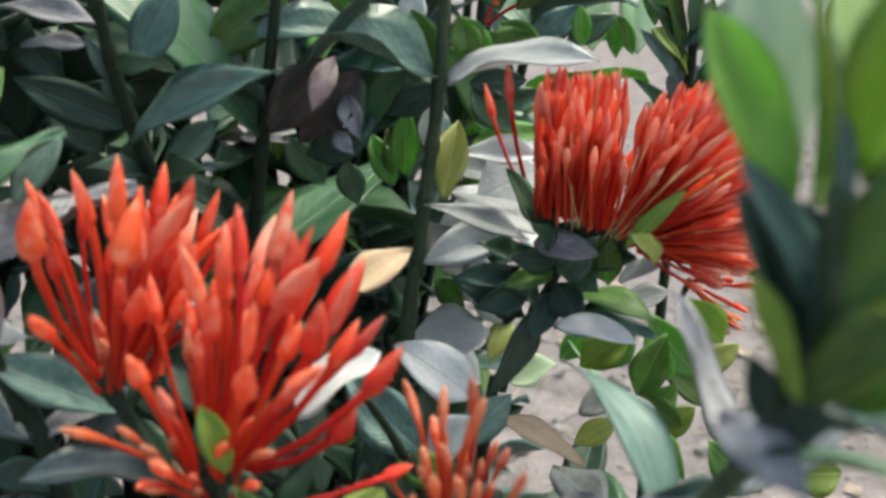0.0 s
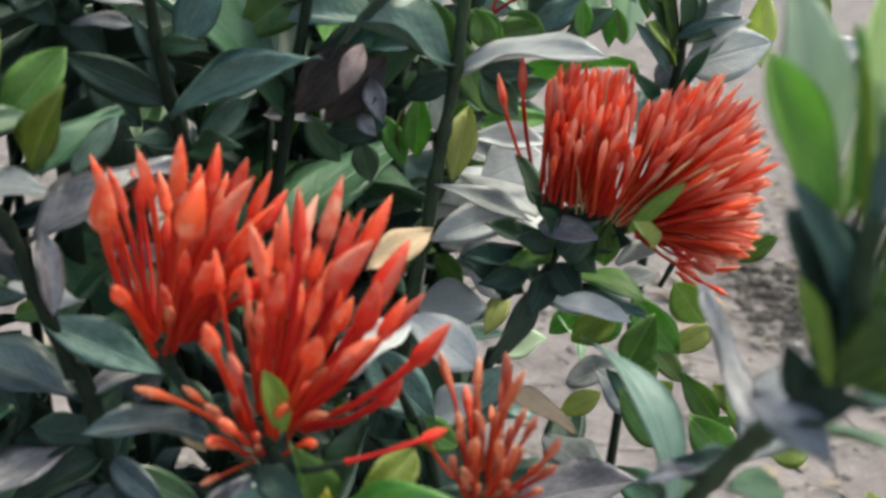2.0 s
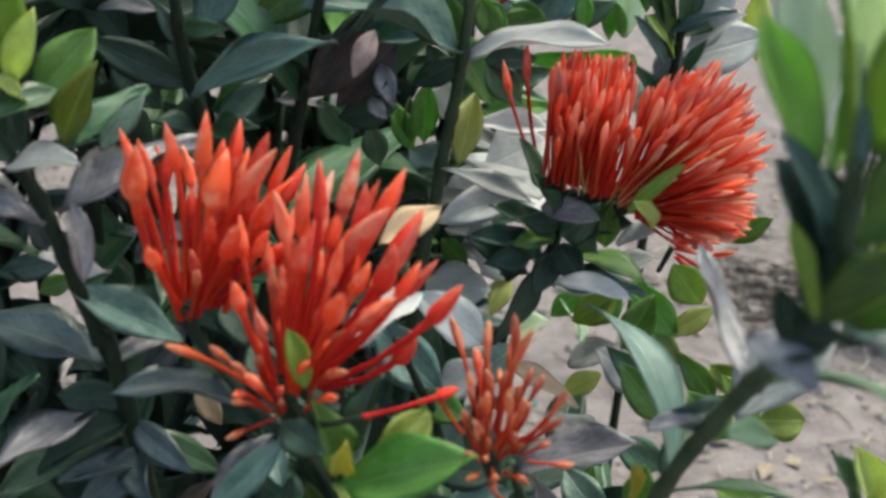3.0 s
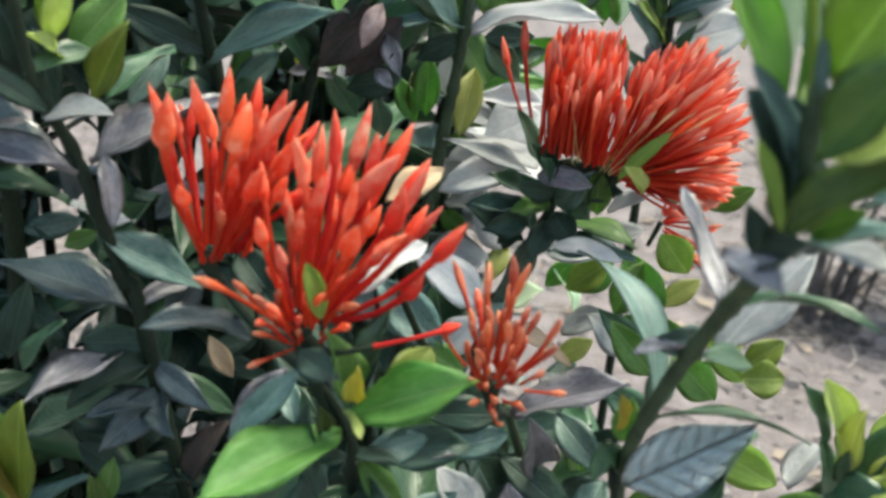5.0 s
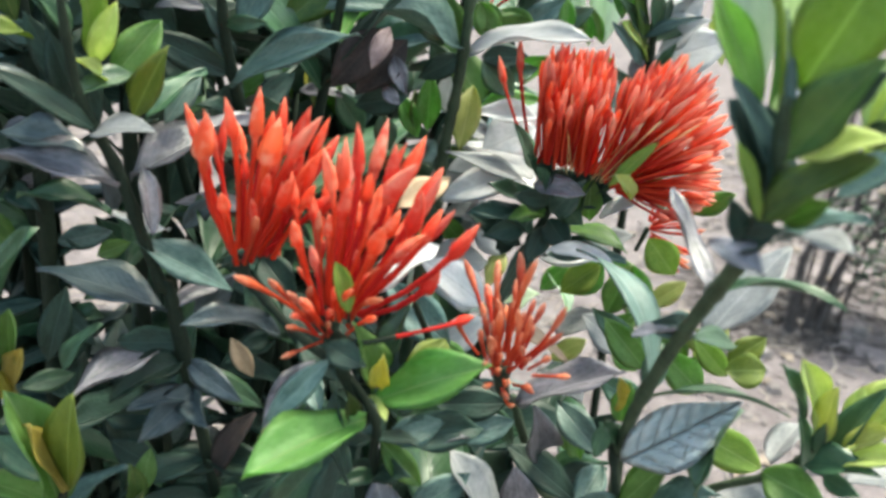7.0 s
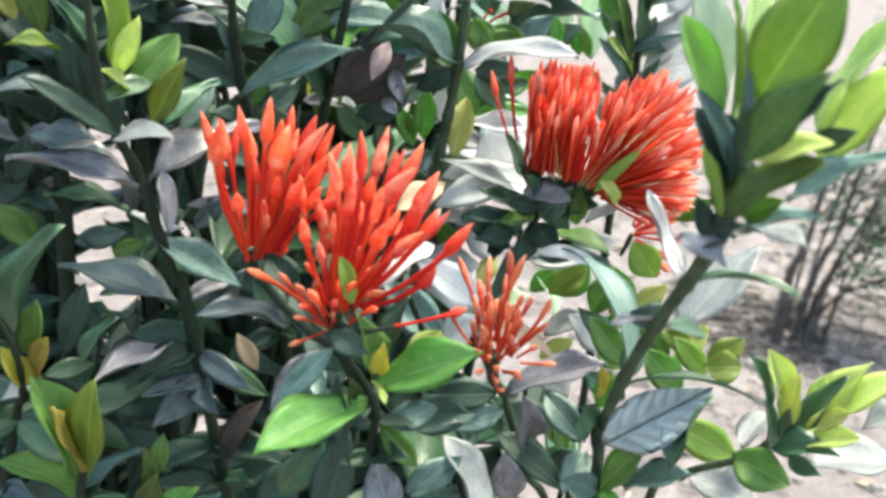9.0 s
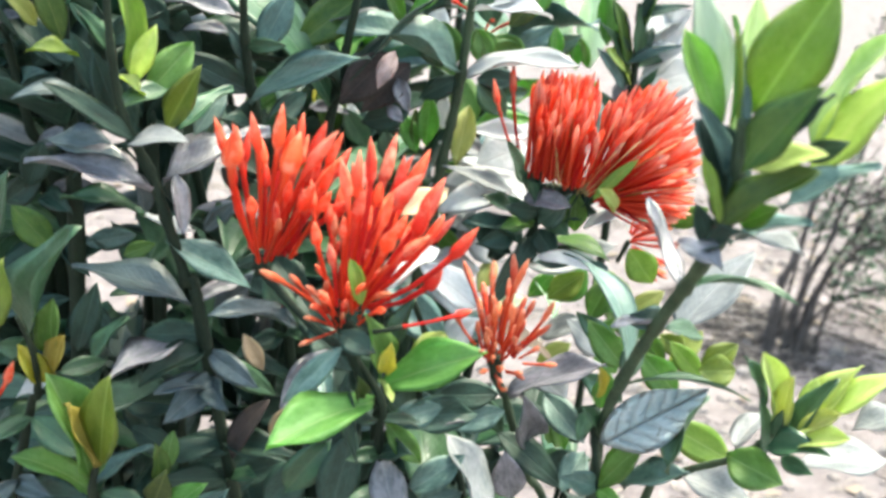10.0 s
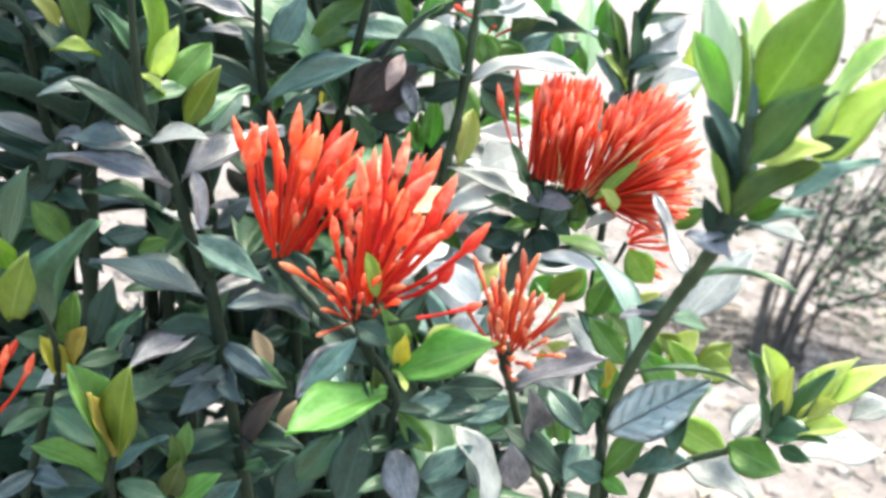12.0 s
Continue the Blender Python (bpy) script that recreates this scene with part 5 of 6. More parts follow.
leaf(s2, "dark", 0.0207, 0.2430, 0.5041, 0.0170, 0.0085, -155, -14, -75, 0.3)
hb = flower_head(shrub_c, [(0.025, 0.248, 0.505), (0.027, 0.246, 0.516), (0.031, 0.245, 0.520)], [0.0011, 0.0013, 0.0022], "large round red flower head of many slender buds")
bud(hb, "rose", 0.0185, 0.2460, 0.5259, 0.0311, 0.00106, 170, 68, "slim", -1.2)
bud(hb, "red", 0.0190, 0.2460, 0.5270, 0.0359, 0.00125, -136, 76, "slim", -1.2)
LEFT_RIM = [(0.0205, 0.232, 0.5605), (0.0265, 0.232, 0.5618), (0.0347, 0.232, 0.5617), (0.0410, 0.232, 0.5608)]
RIGHT_RIM = [(0.0462, 0.230, 0.5555), (0.0538, 0.230, 0.5595), (0.0628, 0.230, 0.5620), (0.0699, 0.230, 0.5560), (0.0752, 0.230, 0.5443), (0.0768, 0.230, 0.5326), (0.0755, 0.230, 0.5205), (0.0650, 0.230, 0.5150)]
lobe(hb, ["red", "red", "rose", "blush"], (0.0215, 0.238, 0.5265), (0.0375, 0.236, 0.5235), LEFT_RIM, 120, 0.00086, 21)
lobe(hb, ["red", "rose", "rose", "blush"], (0.0420, 0.236, 0.5240), (0.0480, 0.234, 0.5195), RIGHT_RIM, 210, 0.00086, 22)
# cream buds added for pale background glimpsed between the red ones
lobe(hb, ["cream"], (0.0300, 0.232, 0.5245), (0.0460, 0.232, 0.5215), LEFT_RIM + RIGHT_RIM, 22, 0.00026, 26)
ht = flower_head(shrub_c, [(0.066, 0.300, 0.476), (0.069, 0.298, 0.486)], [0.0008, 0.0011], "small red-orange star-shaped flower head")
spray(ht, ["red", "orange"], (0.069, 0.298, 0.486), -10, 10, 60, 18, 0.020, 0.0009, 23, "thin", 0.003)
s3 = branch(shrub_c, [(0.071, 0.400, -0.012), (0.071, 0.385, 0.296), (0.071, 0.370, 0.493), (0.071, 0.360, 0.528), (0.071, 0.355, 0.550), (0.068, 0.350, 0.575)], [0.0030, 0.0024, 0.0020, 0.0019, 0.0017, 0.0011])
leaf(s3, "mid", 0.0700, 0.3550, 0.5444, 0.0335, 0.0080, -142, 43, -72, 0.2)
leaf(s3, "mid", 0.0693, 0.3570, 0.5390, 0.0249, 0.0059, -139, 42, -86, 0.2)
leaf(s3, "mid", 0.0707, 0.3520, 0.5500, 0.0261, 0.0062, -118, 72, -129, 0.2)
leaf(s3, "moss", 0.0677, 0.3520, 0.5447, 0.0343, 0.0082, -148, 67, -74, 0.2)
leaf(s3, "moss", 0.0708, 0.3520, 0.5575, 0.0288, 0.0069, -58, 73, 96, 0.2)
leaf(s3, "mid", 0.0730, 0.3550, 0.5293, 0.0234, 0.0056, -57, 59, 104, 0.2)
leaf(s3, "mid", 0.0674, 0.3550, 0.5236, 0.0246, 0.0059, -148, 39, -81, 0.2)
leaf(s3, "mid", 0.0711, 0.3550, 0.5471, 0.0242, 0.0058, 13, 25, 53, 0.2)
leaf(s3, "mid", 0.0697, 0.3500, 0.5625, 0.0176, 0.0053, 0, 79, 79, 0.2)
leaf(s3, "dark", 0.0702, 0.3500, 0.5675, 0.0244, 0.0059, 0, 21, 15, 0.2)
leaf(s3, "white", 0.0731, 0.3600, 0.5592, 0.0243, 0.0146, 27, 26, 20, 0.2)
leaf(s3, "dark", 0.0664, 0.3500, 0.5598, 0.0188, 0.0053, 180, 59, -95, 0.2)
leaf(s3, "dark", 0.0683, 0.3500, 0.5721, 0.0173, 0.0044, 0, 49, 80, 0.2)
leaf(s3, "green", 0.0637, 0.3700, 0.5545, 0.0230, 0.0093, 180, 75, -97, 0.2)
leaf(s3, "sheen_pale", 0.0683, 0.3570, 0.5285, 0.0304, 0.0122, -113, -16, 24, 0.2)
leaf(s3, "pale", 0.0706, 0.3570, 0.5391, 0.0287, 0.0115, -132, 37, -54, 0.2)
leaf(s3, "dark", 0.0764, 0.3550, 0.5651, 0.0137, 0.0051, -128, -62, -29, 0.2)
leaf(s3, "green", 0.0522, 0.3700, 0.5430, 0.0147, 0.0059, 180, 69, -81, 0.2)
leaf(s3, "green", 0.0430, 0.4000, 0.5432, 0.0116, 0.0097, 0, 76, 83, 0.2)
leaf(s3, "dark", 0.0685, 0.3520, 0.5647, 0.0202, 0.0049, -50, 63, 100, 0.2)
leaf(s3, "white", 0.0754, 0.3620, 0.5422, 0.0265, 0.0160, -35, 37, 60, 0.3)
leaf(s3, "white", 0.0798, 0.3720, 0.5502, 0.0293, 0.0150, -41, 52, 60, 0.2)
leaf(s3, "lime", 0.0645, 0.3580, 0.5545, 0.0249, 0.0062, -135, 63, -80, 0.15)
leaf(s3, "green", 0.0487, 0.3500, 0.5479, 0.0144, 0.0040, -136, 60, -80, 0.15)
leaf(s3, "sheen", 0.0657, 0.3450, 0.5390, 0.0229, 0.0060, -160, 49, -75, 0.2)
leaf(s3, "sheen", 0.0659, 0.3500, 0.5489, 0.0251, 0.0060, -13, 25, 45, 0.2)
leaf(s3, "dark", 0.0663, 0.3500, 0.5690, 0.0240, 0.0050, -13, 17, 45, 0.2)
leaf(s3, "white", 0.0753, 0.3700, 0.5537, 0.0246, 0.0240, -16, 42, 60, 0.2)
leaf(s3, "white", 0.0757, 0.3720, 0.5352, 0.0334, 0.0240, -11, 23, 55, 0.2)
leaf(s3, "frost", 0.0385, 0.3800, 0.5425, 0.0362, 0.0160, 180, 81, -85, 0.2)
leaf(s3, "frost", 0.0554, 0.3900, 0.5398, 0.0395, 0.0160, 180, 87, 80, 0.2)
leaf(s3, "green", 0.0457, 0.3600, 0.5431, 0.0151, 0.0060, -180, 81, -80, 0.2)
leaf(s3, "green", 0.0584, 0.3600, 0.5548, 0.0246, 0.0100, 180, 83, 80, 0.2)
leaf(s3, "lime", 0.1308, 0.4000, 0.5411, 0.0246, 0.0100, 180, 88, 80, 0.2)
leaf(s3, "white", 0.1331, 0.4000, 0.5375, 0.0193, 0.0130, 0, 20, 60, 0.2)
leaf(s3, "sheen_pale", 0.1387, 0.4100, 0.5277, 0.0251, 0.0090, 0, 14, 50, 0.2)
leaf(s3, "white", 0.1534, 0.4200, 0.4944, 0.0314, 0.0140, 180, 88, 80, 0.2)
leaf(s3, "pale", 0.1112, 0.4000, 0.5323, 0.0304, 0.0120, 180, 84, 85, 0.2)
leaf(s3, "frost", 0.0895, 0.4000, 0.5221, 0.0129, 0.0100, 0, 55, 70, 0.2)
leaf(s3, "lilac", 0.0662, 0.3700, 0.5276, 0.0156, 0.0120, 0, 51, 60, 0.2)
leaf(s3, "frost", 0.0564, 0.4000, 0.5384, 0.0239, 0.0120, 180, 86, 80, 0.2)
hx = flower_head(shrub_c, [(0.002, 0.310, 0.556), (0.004, 0.310, 0.560)], [0.0007, 0.0009], "few red buds glimpsed between leaves")
bud(hx, "red", 0.0039, 0.3100, 0.5606, 0.0188, 0.00137, -37, 27, "slim", 0.9)
bud(hx, "red", 0.0034, 0.3100, 0.5610, 0.0080, 0.00123, 0, 62, "slim", 0.9)
bud(hx, "red", -0.0020, 0.3100, 0.5693, 0.0099, 0.00122, 180, 28, "slim", 0)

# shrub branch with bright green young leaves beside bare soil
shrub_d = shrub("shrub branch with bright green young leaves beside bare soil")
r1 = branch(shrub_d, [(0.053, 0.175, -0.012), (0.048, 0.160, 0.278), (0.041, 0.145, 0.463), (0.039, 0.135, 0.489), (0.040, 0.125, 0.507), (0.044, 0.117, 0.525), (0.047, 0.110, 0.537), (0.048, 0.099, 0.549), (0.047, 0.091, 0.556), (0.047, 0.088, 0.567), (0.046, 0.086, 0.578)], [0.0025, 0.0019, 0.0015, 0.0014, 0.00145, 0.00145, 0.0015, 0.0017, 0.0019, 0.0016, 0.0009], GREEN_STALK)
leaf(r1, "sap", 0.0437, 0.0915, 0.5745, 0.0193, 0.0062, 150, 61, -53, 0.15)
leaf(r1, "lime", 0.0465, 0.0900, 0.5753, 0.0176, 0.0022, 133, 77, 60, 0.1)
leaf(r1, "green", 0.0456, 0.0920, 0.5744, 0.0205, 0.0040, 112, 78, 60, 0.1)
leaf(r1, "frost", 0.0457, 0.0980, 0.5745, 0.0290, 0.0072, 152, 70, -50, 0.1)
leaf(r1, "mint", 0.0503, 0.1060, 0.5705, 0.0301, 0.0100, 74, 65, 55, 0.1)
leaf(r1, "sap", 0.0482, 0.0880, 0.5788, 0.0249, 0.0131, -36, 66, 104, 0.15)
leaf(r1, "moss", 0.0466, 0.0830, 0.5692, 0.0211, 0.0084, -49, 55, 78, 0.1)
leaf(r1, "sheen", 0.0464, 0.0860, 0.5711, 0.0195, 0.0026, 136, 82, 60, 0.1)
# dark kind puts the shadow at the shoot's base into the leaf colour
leaf(r1, "dark", 0.0473, 0.0900, 0.5569, 0.0211, 0.0085, 176, 68, -60, 0.1)
leaf(r1, "sheen", 0.0473, 0.0870, 0.5656, 0.0169, 0.0046, 170, 58, -50, 0.15)
leaf(r1, "dark", 0.0477, 0.0900, 0.5563, 0.0199, 0.0079, 180, 80, -56, 0.1)
leaf(r1, "dark", 0.0441, 0.0900, 0.5527, 0.0112, 0.0045, -60, 35, 71, 0.2)
leaf(r1, "dark", 0.0455, 0.0920, 0.5526, 0.0099, 0.0040, -155, 62, -100, 0.2)
leaf(r1, "lime", 0.0447, 0.0840, 0.5596, 0.0133, 0.0030, -175, 66, -69, 0.1)
leaf(r1, "dark", 0.0540, 0.0860, 0.5730, 0.0131, 0.0053, -36, 59, 50, 0.2)
leaf(r1, "mid", 0.0580, 0.0880, 0.5718, 0.0093, 0.0041, -47, 29, 94, 0.2)
leaf(r1, "pale", 0.0470, 0.0830, 0.5698, 0.0149, 0.0060, -41, 23, 40, 0.2)
leaf(r1, "moss", 0.0457, 0.0860, 0.5588, 0.0196, 0.0078, -34, 42, 52, 0.15)
leaf(r1, "pale", 0.0642, 0.1000, 0.5662, 0.0250, 0.0100, -47, 57, 76, 0.1)
leaf(r1, "mint", 0.0638, 0.1000, 0.5708, 0.0247, 0.0099, 0, 65, 4, 0.1)
leaf(r1, "sheen_pale", 0.0588, 0.0950, 0.5601, 0.0187, 0.0075, -19, 36, 24, 0.2)
leaf(r1, "green", 0.0495, 0.0880, 0.5584, 0.0107, 0.0043, -64, 34, 92, 0.2)
leaf(r1, "sheen_pale", 0.0486, 0.0900, 0.5541, 0.0169, 0.0067, -43, 29, 24, 0.2)
leaf(r1, "silver", 0.0492, 0.0890, 0.5556, 0.0135, 0.0081, -42, 2, 1, 0.3)
leaf(r1, "lilac", 0.0460, 0.1100, 0.5374, 0.0233, 0.0058, 108, 36, 20, -0.2)
leaf(r1, "lilac", 0.0402, 0.0940, 0.5520, 0.0151, 0.0060, -68, -0, 20, 0.3)
leaf(r1, "mid", 0.0465, 0.1080, 0.5379, 0.0225, 0.0034, -21, 4, 2, 0.5)
leaf(r1, "silver", 0.0531, 0.1350, 0.5161, 0.0292, 0.0175, 34, 38, -8, 0.1)
leaf(r1, "sheen", 0.0484, 0.1240, 0.5247, 0.0136, 0.0060, -154, 3, -67, 0.3)
leaf(r1, "lilac", 0.0482, 0.1220, 0.5233, 0.0166, 0.0050, -151, 8, -7, 0.1)
leaf(r1, "mid", 0.0448, 0.1120, 0.5268, 0.0143, 0.0057, 36, -19, 33, 0.2)
leaf(r1, "sheen_pale", 0.0420, 0.1280, 0.5060, 0.0378, 0.0100, 120, 34, 18, 0.8)
leaf(r1, "mid", 0.0416, 0.1260, 0.5061, 0.0279, 0.0029, -17, 5, -9, 0.4)
leaf(r1, "quilted", 0.0394, 0.1340, 0.4852, 0.0309, 0.0136, -15, 42, 71, 0.15)
leaf(r1, "mid", 0.0619, 0.1300, 0.5032, 0.0213, 0.0085, -132, -51, 29, 0.2)
leaf(r1, "mid", 0.0414, 0.1300, 0.5042, 0.0138, 0.0057, 65, 37, 13, 0.2)
leaf(r1, "mid", 0.0391, 0.1370, 0.4877, 0.0134, 0.0054, -133, 45, -78, 0.2)
r2 = branch(shrub_d, [(0.063, 0.170, -0.012), (0.056, 0.155, 0.272), (0.043, 0.140, 0.454), (0.040, 0.135, 0.472), (0.038, 0.137, 0.484), (0.036, 0.140, 0.492)], [0.0018, 0.0015, 0.0012, 0.0011, 0.0010, 0.0008])
leaf(r2, "green", 0.0400, 0.1340, 0.4725, 0.0207, 0.0083, -33, 58, 60, 0.2)
leaf(r2, "green", 0.0397, 0.1340, 0.4725, 0.0105, 0.0046, -59, 4, 52, 0.2)
leaf(r2, "sheen_pale", 0.0462, 0.1350, 0.4729, 0.0205, 0.0082, -36, 34, 35, 0.2)
leaf(r2, "green", 0.0389, 0.1400, 0.4918, 0.0106, 0.0061, 0, 86, 77, 0.2)
leaf(r2, "yellow", 0.0370, 0.1370, 0.4964, 0.0095, 0.0038, -102, 78, -131, 0.2)
leaf(r2, "sheen_pale", 0.0397, 0.1340, 0.4728, 0.0119, 0.0067, -158, 23, -69, 0.2)
leaf(r2, "mid", 0.0361, 0.1390, 0.4920, 0.0086, 0.0044, -124, -56, -21, 0.2)
r3 = branch(shrub_d, [(0.029, 0.196, -0.012), (0.040, 0.181, 0.266), (0.059, 0.166, 0.444), (0.064, 0.151, 0.468), (0.074, 0.141, 0.480), (0.079, 0.136, 0.488), (0.082, 0.134, 0.495)], [0.0018, 0.0015, 0.0012, 0.0011, 0.0010, 0.0010, 0.0008], GREEN_STALK)
leaf(r3, "pale", 0.0815, 0.1340, 0.4934, 0.0215, 0.0086, -180, 71, -53, 0.1)
leaf(r3, "pale", 0.0813, 0.1320, 0.4944, 0.0171, 0.0068, -103, 76, 131, 0.1)
leaf(r3, "mid", 0.0833, 0.1320, 0.4910, 0.0222, 0.0089, -28, 67, 32, 0.1)
leaf(r3, "pale", 0.0900, 0.1340, 0.4943, 0.0202, 0.0081, 0, 65, 20, 0.2)
leaf(r3, "pale", 0.0911, 0.1320, 0.4982, 0.0216, 0.0086, -25, 49, 29, 0.2)
leaf(r3, "pale", 0.0850, 0.1290, 0.4955, 0.0143, 0.0057, -55, 47, 60, 0.2)
leaf(r3, "pale", 0.0830, 0.1270, 0.4937, 0.0164, 0.0066, -52, 31, 42, 0.2)
leaf(r3, "pale", 0.0864, 0.1340, 0.4978, 0.0104, 0.0046, 34, 70, 30, 0.2)
leaf(r3, "mid", 0.0782, 0.1310, 0.4898, 0.0180, 0.0072, -51, 22, 41, 0.3)
leaf(r3, "mid", 0.0823, 0.1300, 0.4879, 0.0111, 0.0045, -66, 10, 63, 0.2)
leaf(r3, "green", 0.0718, 0.1380, 0.4831, 0.0154, 0.0107, -41, -5, 60, 0.3)
leaf(r3, "mid", 0.0774, 0.1360, 0.4979, 0.0150, 0.0060, -180, 64, -35, 0.2)
leaf(r3, "mid", 0.0800, 0.1340, 0.4862, 0.0154, 0.0062, -180, 75, -51, 0.2)
leaf(r3, "silver", 0.0762, 0.1460, 0.4807, 0.0151, 0.0091, 46, 23, -15, 0.2)
leaf(r3, "silver", 0.1006, 0.1360, 0.4938, 0.0145, 0.0087, -0, 25, 14, 0.2)
leaf(r3, "mid", 0.0810, 0.1320, 0.4915, 0.0108, 0.0043, -86, 79, 142, 0.2)
leaf(r3, "silver", 0.0643, 0.1510, 0.4683, 0.0221, 0.0133, -27, -10, 11, 0.1)
leaf(r3, "silver", 0.0940, 0.1460, 0.4774, 0.0241, 0.0145, 0, 8, 10, 0.1)
leaf(r3, "green", 0.0577, 0.2100, 0.4705, 0.0215, 0.0097, 180, 48, -82, 0.2)
leaf(r3, "mid", 0.0569, 0.2300, 0.4687, 0.0193, 0.0079, 180, 40, -79, 0.2)
leaf(r3, "silver", 0.0572, 0.2500, 0.4563, 0.0206, 0.0124, 180, 41, -51, 0.2)
leaf(r3, "green", 0.0559, 0.2900, 0.4770, 0.0271, 0.0121, 0, -50, 85, 0.2)
leaf(r3, "lime", 0.0805, 0.2500, 0.4644, 0.0193, 0.0089, 0, -46, 84, 0.2)
leaf(r3, "lime", 0.0784, 0.2600, 0.4622, 0.0124, 0.0084, 0, -29, 77, 0.2)
leaf(r3, "green", 0.0691, 0.2600, 0.4660, 0.0197, 0.0087, 0, -51, 86, 0.2)
leaf(r3, "mid", 0.0541, 0.1900, 0.4687, 0.0161, 0.0089, 180, 32, -73, 0.2)
leaf(r3, "dark", 0.0374, 0.1750, 0.4622, 0.0214, 0.0085, -61, 58, 101, 0.2)
leaf(r3, "silver", 0.0411, 0.2200, 0.4521, 0.0237, 0.0142, 123, 0, -4, 0.2)
leaf(r3, "lime", 0.0702, 0.2000, 0.4581, 0.0267, 0.0123, 0, -27, 72, 0.2)
leaf(r3, "lime", 0.0841, 0.2200, 0.4674, 0.0126, 0.0113, 0, 6, 65, 0.2)
leaf(r3, "green", 0.0684, 0.2400, 0.4631, 0.0208, 0.0124, 0, -44, 82, 0.2)
leaf(r3, "green", 0.0567, 0.2500, 0.4891, 0.0198, 0.0104, 180, -70, -74, 0.2)
leaf(r3, "lime", 0.0730, 0.2600, 0.4826, 0.0163, 0.0123, 180, 50, -87, 0.2)

# ---- ground and distance ----
def ground_height(x, y):
    calm = 1 / (1 + max(0.0, y - 1.6) ** 2 * 4)
    return calm * (0.018 * noise.noise((x * 1.3, y * 1.3, 0)) + 0.008 * noise.noise((x * 6, y * 6, 3)) + 0.004 * noise.noise((x * 19, y * 19, 7)))


def build_ground():
    """One sheet of soil, fine near the bed and coarse towards the horizon."""
    near = list(np.linspace(-1.6, 2.6, 106))
    xs = [-900, -200, -60, -20, -8, -4, -2.4] + near + [3.2, 4.5, 8, 20, 60, 200, 900]
    nearer = list(np.linspace(-0.9, 4.2, 116))
    ys = [-900, -200, -60, -20, -6, -2.5] + nearer + [5, 6.5, 9, 14, 25, 60, 200, 900]
    verts = [(x, y, ground_height(x, y)) for y in ys for x in xs]
    w = len(xs)
    faces = [(j * w + i, j * w + i + 1, (j + 1) * w + i + 1, (j + 1) * w + i) for j in range(len(ys) - 1) for i in range(w - 1)]
    me = bpy.data.meshes.new("ground")
    me.from_pydata(verts, [], faces)
    me.materials.append(SOIL)
    me.polygons.foreach_set("use_smooth", [True] * len(me.polygons))
    tagged(new("ground", me), "pale sandy garden soil, dry and loose", "ground", kind="structure")


build_ground()


def scatter(name, mat, count, seed, make, label, category, xs=None, ys=(0.5, 2.5)):
    """Many small things on the soil, joined."""
    rnd = random.Random(seed)
    verts, faces = [], []
    for _ in range(count):
        y = rnd.uniform(*ys)
        x = rnd.uniform(*(xs or (-0.75 - 0.25 * y, 0.75 + 0.45 * y)))
        v, f = make(rnd)
        turn = pose(x, y, ground_height(x, y), 0, 0, rnd.uniform(0, 360))
        n = len(verts)
        verts += [turn @ Vector(p) for p in v]
        faces += [tuple(n + k for k in q) for q in f]
    me = bpy.data.meshes.new(name)
    me.from_pydata(verts, [], faces)
    me.materials.append(mat)
    tagged(new(name, me), label, category, kind="stuff")


def clod(rnd):
    s = 0.004 + 0.014 * rnd.random() ** 3
    ring = [(s * rnd.uniform(0.7, 1.2) * math.cos(a), s * rnd.uniform(0.7, 1.2) * math.sin(a), -0.2 * s) for a in (k * math.pi / 3 for k in range(6))]
    high = [(0.6 * x, 0.6 * y, s * rnd.uniform(0.3, 0.7)) for x, y, z in ring]
    return ring + high, [(k, (k + 1) % 6, 6 + (k + 1) % 6, 6 + k) for k in range(6)] + [(6, 7, 8, 9, 10, 11)]


def twig(rnd):
    l, r, h = rnd.uniform(0.015, 0.07), rnd.uniform(0.0006, 0.0016), rnd.uniform(0.002, 0.008)
    b = rnd.uniform(-0.3, 0.3) * l
    rows = [(-l / 2, 0), (0, b), (l / 2, 0)]
    v = [(x, y + s * r, h + t * r) for x, y in rows for s, t in ((1, 0), (0, 1), (-1, 0), (0, -1))]
    f = [(4 * i + k, 4 * i + (k + 1) % 4, 4 * i + 4 + (k + 1) % 4, 4 * i + 4 + k) for i in range(2) for k in range(4)]
    return v, f + [(0, 3, 2, 1), (8, 9, 10, 11)]


def dry_leaf(rnd):
    l, w, h = rnd.uniform(0.02, 0.05), rnd.uniform(0.006, 0.014), rnd.uniform(0.003, 0.012)
    v = [(-l / 2, 0, 0.002), (0, w, h), (l / 2, 0, 0.003), (0, -w, h), (0, 0, 0.002)]
    v += [(x, y, z + 0.0008) for x, y, z in v]
    top = [(5, 9, 6), (6, 9, 7), (7, 9, 8), (8, 9, 5)]
    return v, top + [(0, 1, 4), (1, 2, 4), (2, 3, 4), (3, 0, 4)]


scatter("soil_clods", CLOD, 2600, 5, clod, "small crumbs of dry grey soil on the ground", "soil crumbs")
scatter("twigs", BARK, 420, 6, twig, "short dry twigs strewn over the soil", "twigs")
scatter("leaf_litter", LITTER, 280, 7, dry_leaf, "withered fallen leaves strewn over the soil", "leaf litter")
# dark crumbs give the debris under the bush and its shadow together
scatter("shaded_debris", DEBRIS_SHADE, 420, 8, clod, "dark crumbs under the young bush, both debris and its painted shadow", "mulch", (0.39, 0.57), (1.26, 1.5))
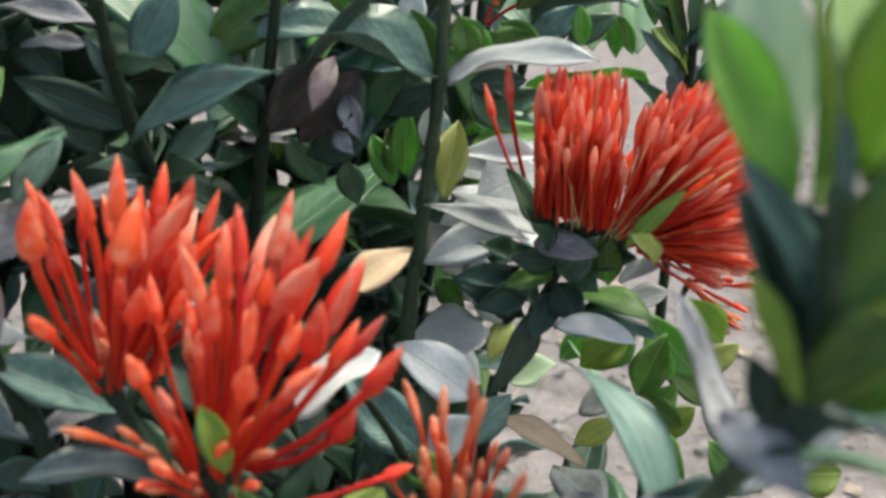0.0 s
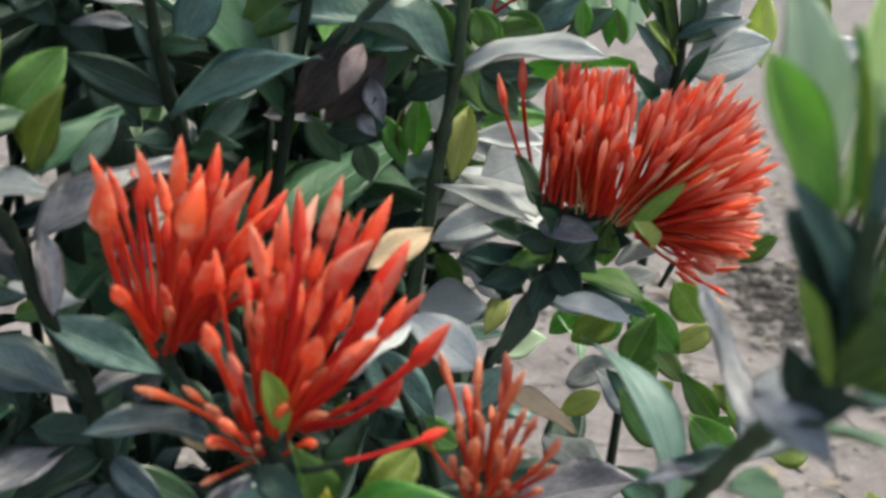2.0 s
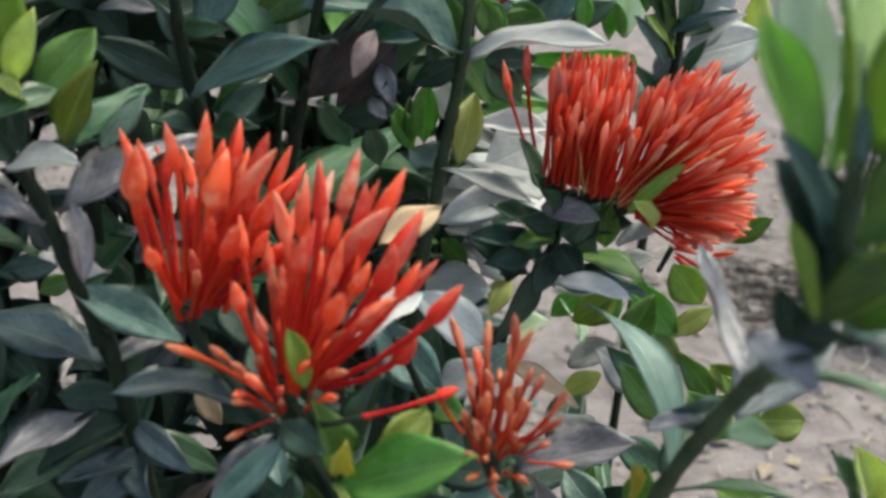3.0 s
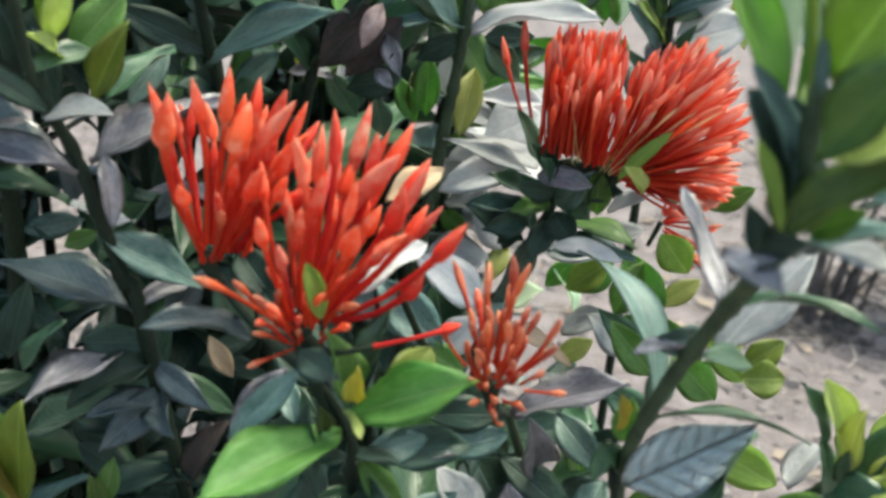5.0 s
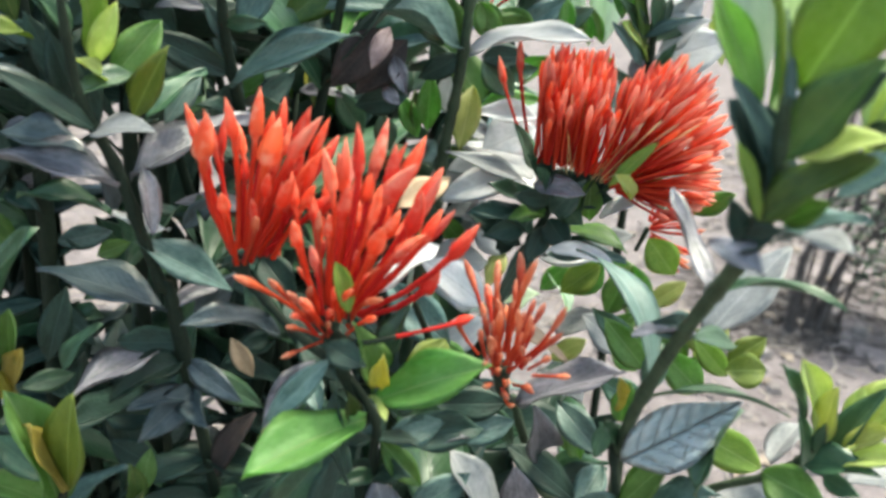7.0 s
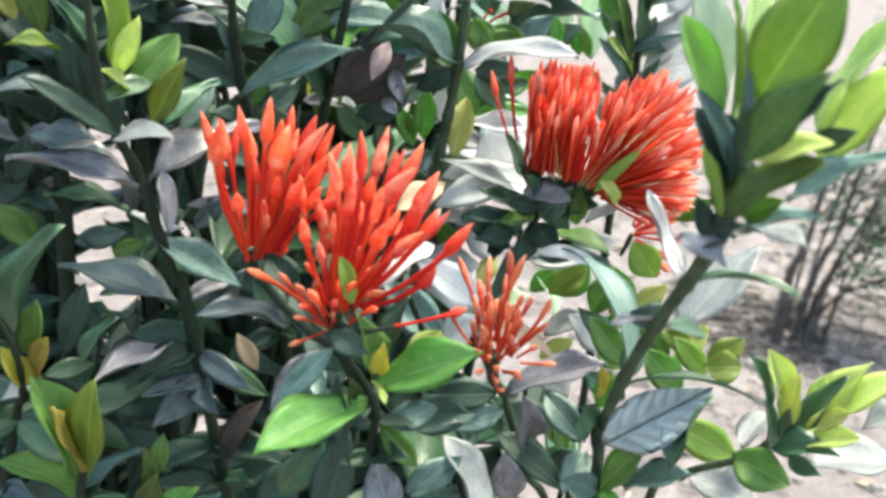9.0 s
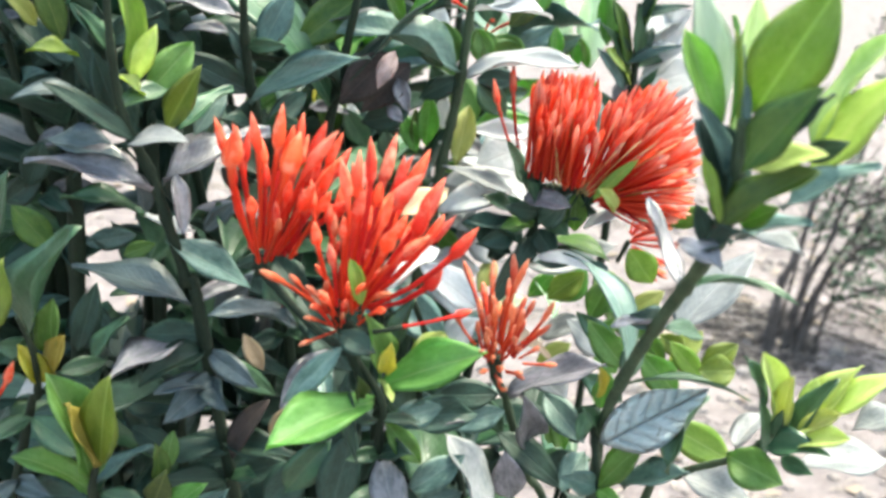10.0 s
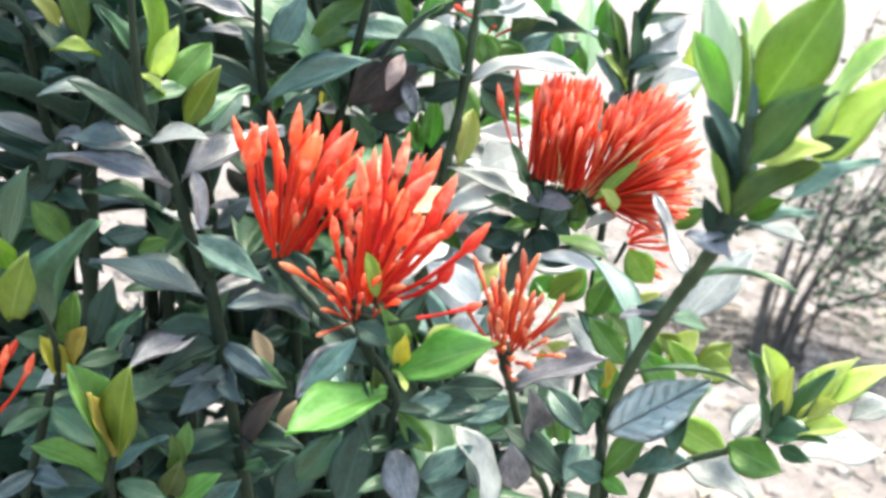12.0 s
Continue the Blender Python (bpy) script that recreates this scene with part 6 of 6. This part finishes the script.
scatter("dead_stalks", BARK, 260, 9, twig, "dark dead stalks lying under the young bush", "stalks", (0.36, 0.75), (1.22, 1.55))
scatter("dry_straw", STRAW, 1700, 10, twig, "bleached dry straw and stalks littering the soil", "straw", None, (0.45, 2.2))

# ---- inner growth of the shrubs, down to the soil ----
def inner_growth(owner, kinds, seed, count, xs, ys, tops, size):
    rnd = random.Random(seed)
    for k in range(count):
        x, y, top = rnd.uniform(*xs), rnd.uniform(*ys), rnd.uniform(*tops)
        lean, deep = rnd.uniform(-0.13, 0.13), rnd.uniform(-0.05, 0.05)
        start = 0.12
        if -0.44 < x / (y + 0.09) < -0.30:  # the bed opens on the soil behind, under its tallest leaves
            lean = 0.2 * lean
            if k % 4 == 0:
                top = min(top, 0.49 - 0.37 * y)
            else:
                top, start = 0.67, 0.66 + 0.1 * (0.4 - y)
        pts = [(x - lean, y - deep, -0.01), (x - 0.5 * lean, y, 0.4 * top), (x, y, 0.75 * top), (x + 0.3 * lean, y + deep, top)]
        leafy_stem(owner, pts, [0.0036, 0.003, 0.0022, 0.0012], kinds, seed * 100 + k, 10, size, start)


# mostly dark kinds, so the deep shade between leaves is in their colour
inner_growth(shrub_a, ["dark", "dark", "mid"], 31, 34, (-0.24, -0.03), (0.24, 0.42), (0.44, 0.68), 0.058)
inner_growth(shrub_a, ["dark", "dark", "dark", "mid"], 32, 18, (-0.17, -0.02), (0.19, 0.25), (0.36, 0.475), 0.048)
# mostly unseen stems at the left, added for fullness and to shade the bed
inner_growth(shrub_a, ["dark", "mid", "sheen"], 35, 10, (-0.42, -0.22), (0.16, 0.40), (0.40, 0.60), 0.055)
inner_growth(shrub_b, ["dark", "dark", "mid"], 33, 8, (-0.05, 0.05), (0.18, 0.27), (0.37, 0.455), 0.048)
inner_growth(shrub_c, ["dark", "dark", "mid", "green", "sheen"], 34, 20, (-0.11, 0.0), (0.32, 0.50), (0.50, 0.67), 0.055)


# ---- young bush out in the open soil ----
def build_bush():
    bush = tagged(new("young_bush"), "thin many-stemmed young bush with sparse small leaves", "bush")
    rnd = random.Random(41)
    leaves_v, leaves_f = [], []
    trunks = [([(0.494, 1.32, -0.02), (0.494, 1.32, 0.065), (0.497, 1.325, 0.115), (0.512, 1.33, 0.155), (0.518, 1.33, 0.21), (0.535, 1.34, 0.42)], 0.0092, 2),
              ([(0.520, 1.33, -0.02), (0.532, 1.33, 0.095), (0.545, 1.33, 0.150), (0.557, 1.33, 0.19), (0.60, 1.36, 0.42)], 0.0068, 4),
              ([(0.528, 1.31, -0.02), (0.546, 1.32, 0.065), (0.562, 1.33, 0.13), (0.600, 1.34, 0.21), (0.70, 1.36, 0.44)], 0.0062, 8),
              ([(0.540, 1.34, -0.01), (0.556, 1.34, 0.10), (0.640, 1.35, 0.20), (0.78, 1.37, 0.40)], 0.0046, 9),
              ([(0.545, 1.32, -0.01), (0.556, 1.32, 0.065), (0.630, 1.33, 0.11), (0.74, 1.33, 0.14), (0.86, 1.34, 0.15)], 0.0032, 9)]
    for k in range(6):
        lean, top = rnd.uniform(0.06, 0.40), rnd.uniform(0.30, 0.6)
        x, y = 0.545 + rnd.uniform(-0.02, 0.03), 1.34 + rnd.uniform(-0.03, 0.06)
        trunks.append(([(x, y, -0.01), (x + 0.15 * lean, y, 0.3 * top), (x + 0.5 * lean, y + 0.02, 0.65 * top), (x + lean, y + 0.03, top)], rnd.uniform(0.0015, 0.0030), 9))
    for pts, r, twigs in trunks:
        bm = bmesh.new()
        n = len(pts) - 1
        tube(bm, pts, [r * (1 - 0.75 * i / n) for i in range(n + 1)], 7)
        stem = part("stem", bm, BARK, bush)
        for j in range(twigs):
            f = rnd.uniform(0.36, 1.0) * (n - 0.001)
            i = int(f)
            p = Vector(pts[i]).lerp(Vector(pts[i + 1]), f - i)
            d = heading(rnd.uniform(-80, 80), rnd.uniform(-10, 50))
            l = rnd.uniform(0.08, 0.22)
            bm = bmesh.new()
            tube(bm, [p, p + 0.5 * l * d, p + l * d + Vector((0, 0, 0.02))], [0.0018, 0.0013, 0.0007], 5)
            part("twig", bm, BARK, stem)
            for _ in range(26):
                q = p + d * l * rnd.uniform(0.25, 1.0) + Vector((rnd.gauss(0, 0.012), rnd.gauss(0, 0.012), rnd.gauss(0, 0.012)))
                s, a = rnd.uniform(0.009, 0.019), heading(rnd.uniform(0, 360), rnd.uniform(-40, 40))
                c = a.cross(Vector((rnd.uniform(-0.6, 0.6), rnd.uniform(-0.6, 0.6), 1))).normalized() * s * 0.32
                up = a.cross(c).normalized() * 0.12 * s
                m = len(leaves_v)
                leaves_v.extend([q, q + 0.4 * s * a + c + up, q + s * a, q + 0.4 * s * a - c + up, q + 0.45 * s * a])
                leaves_f.extend([(m, m + 4, m + 1), (m + 1, m + 4, m + 2), (m + 2, m + 4, m + 3), (m + 3, m + 4, m)])
    me = bpy.data.meshes.new("foliage")
    me.from_pydata([tuple(v) for v in leaves_v], [], leaves_f)
    me.materials.append(SMALL_LEAF)
    ob = new("foliage", me)
    ob.parent = bush
    ob["kind"] = "stuff"


build_bush()
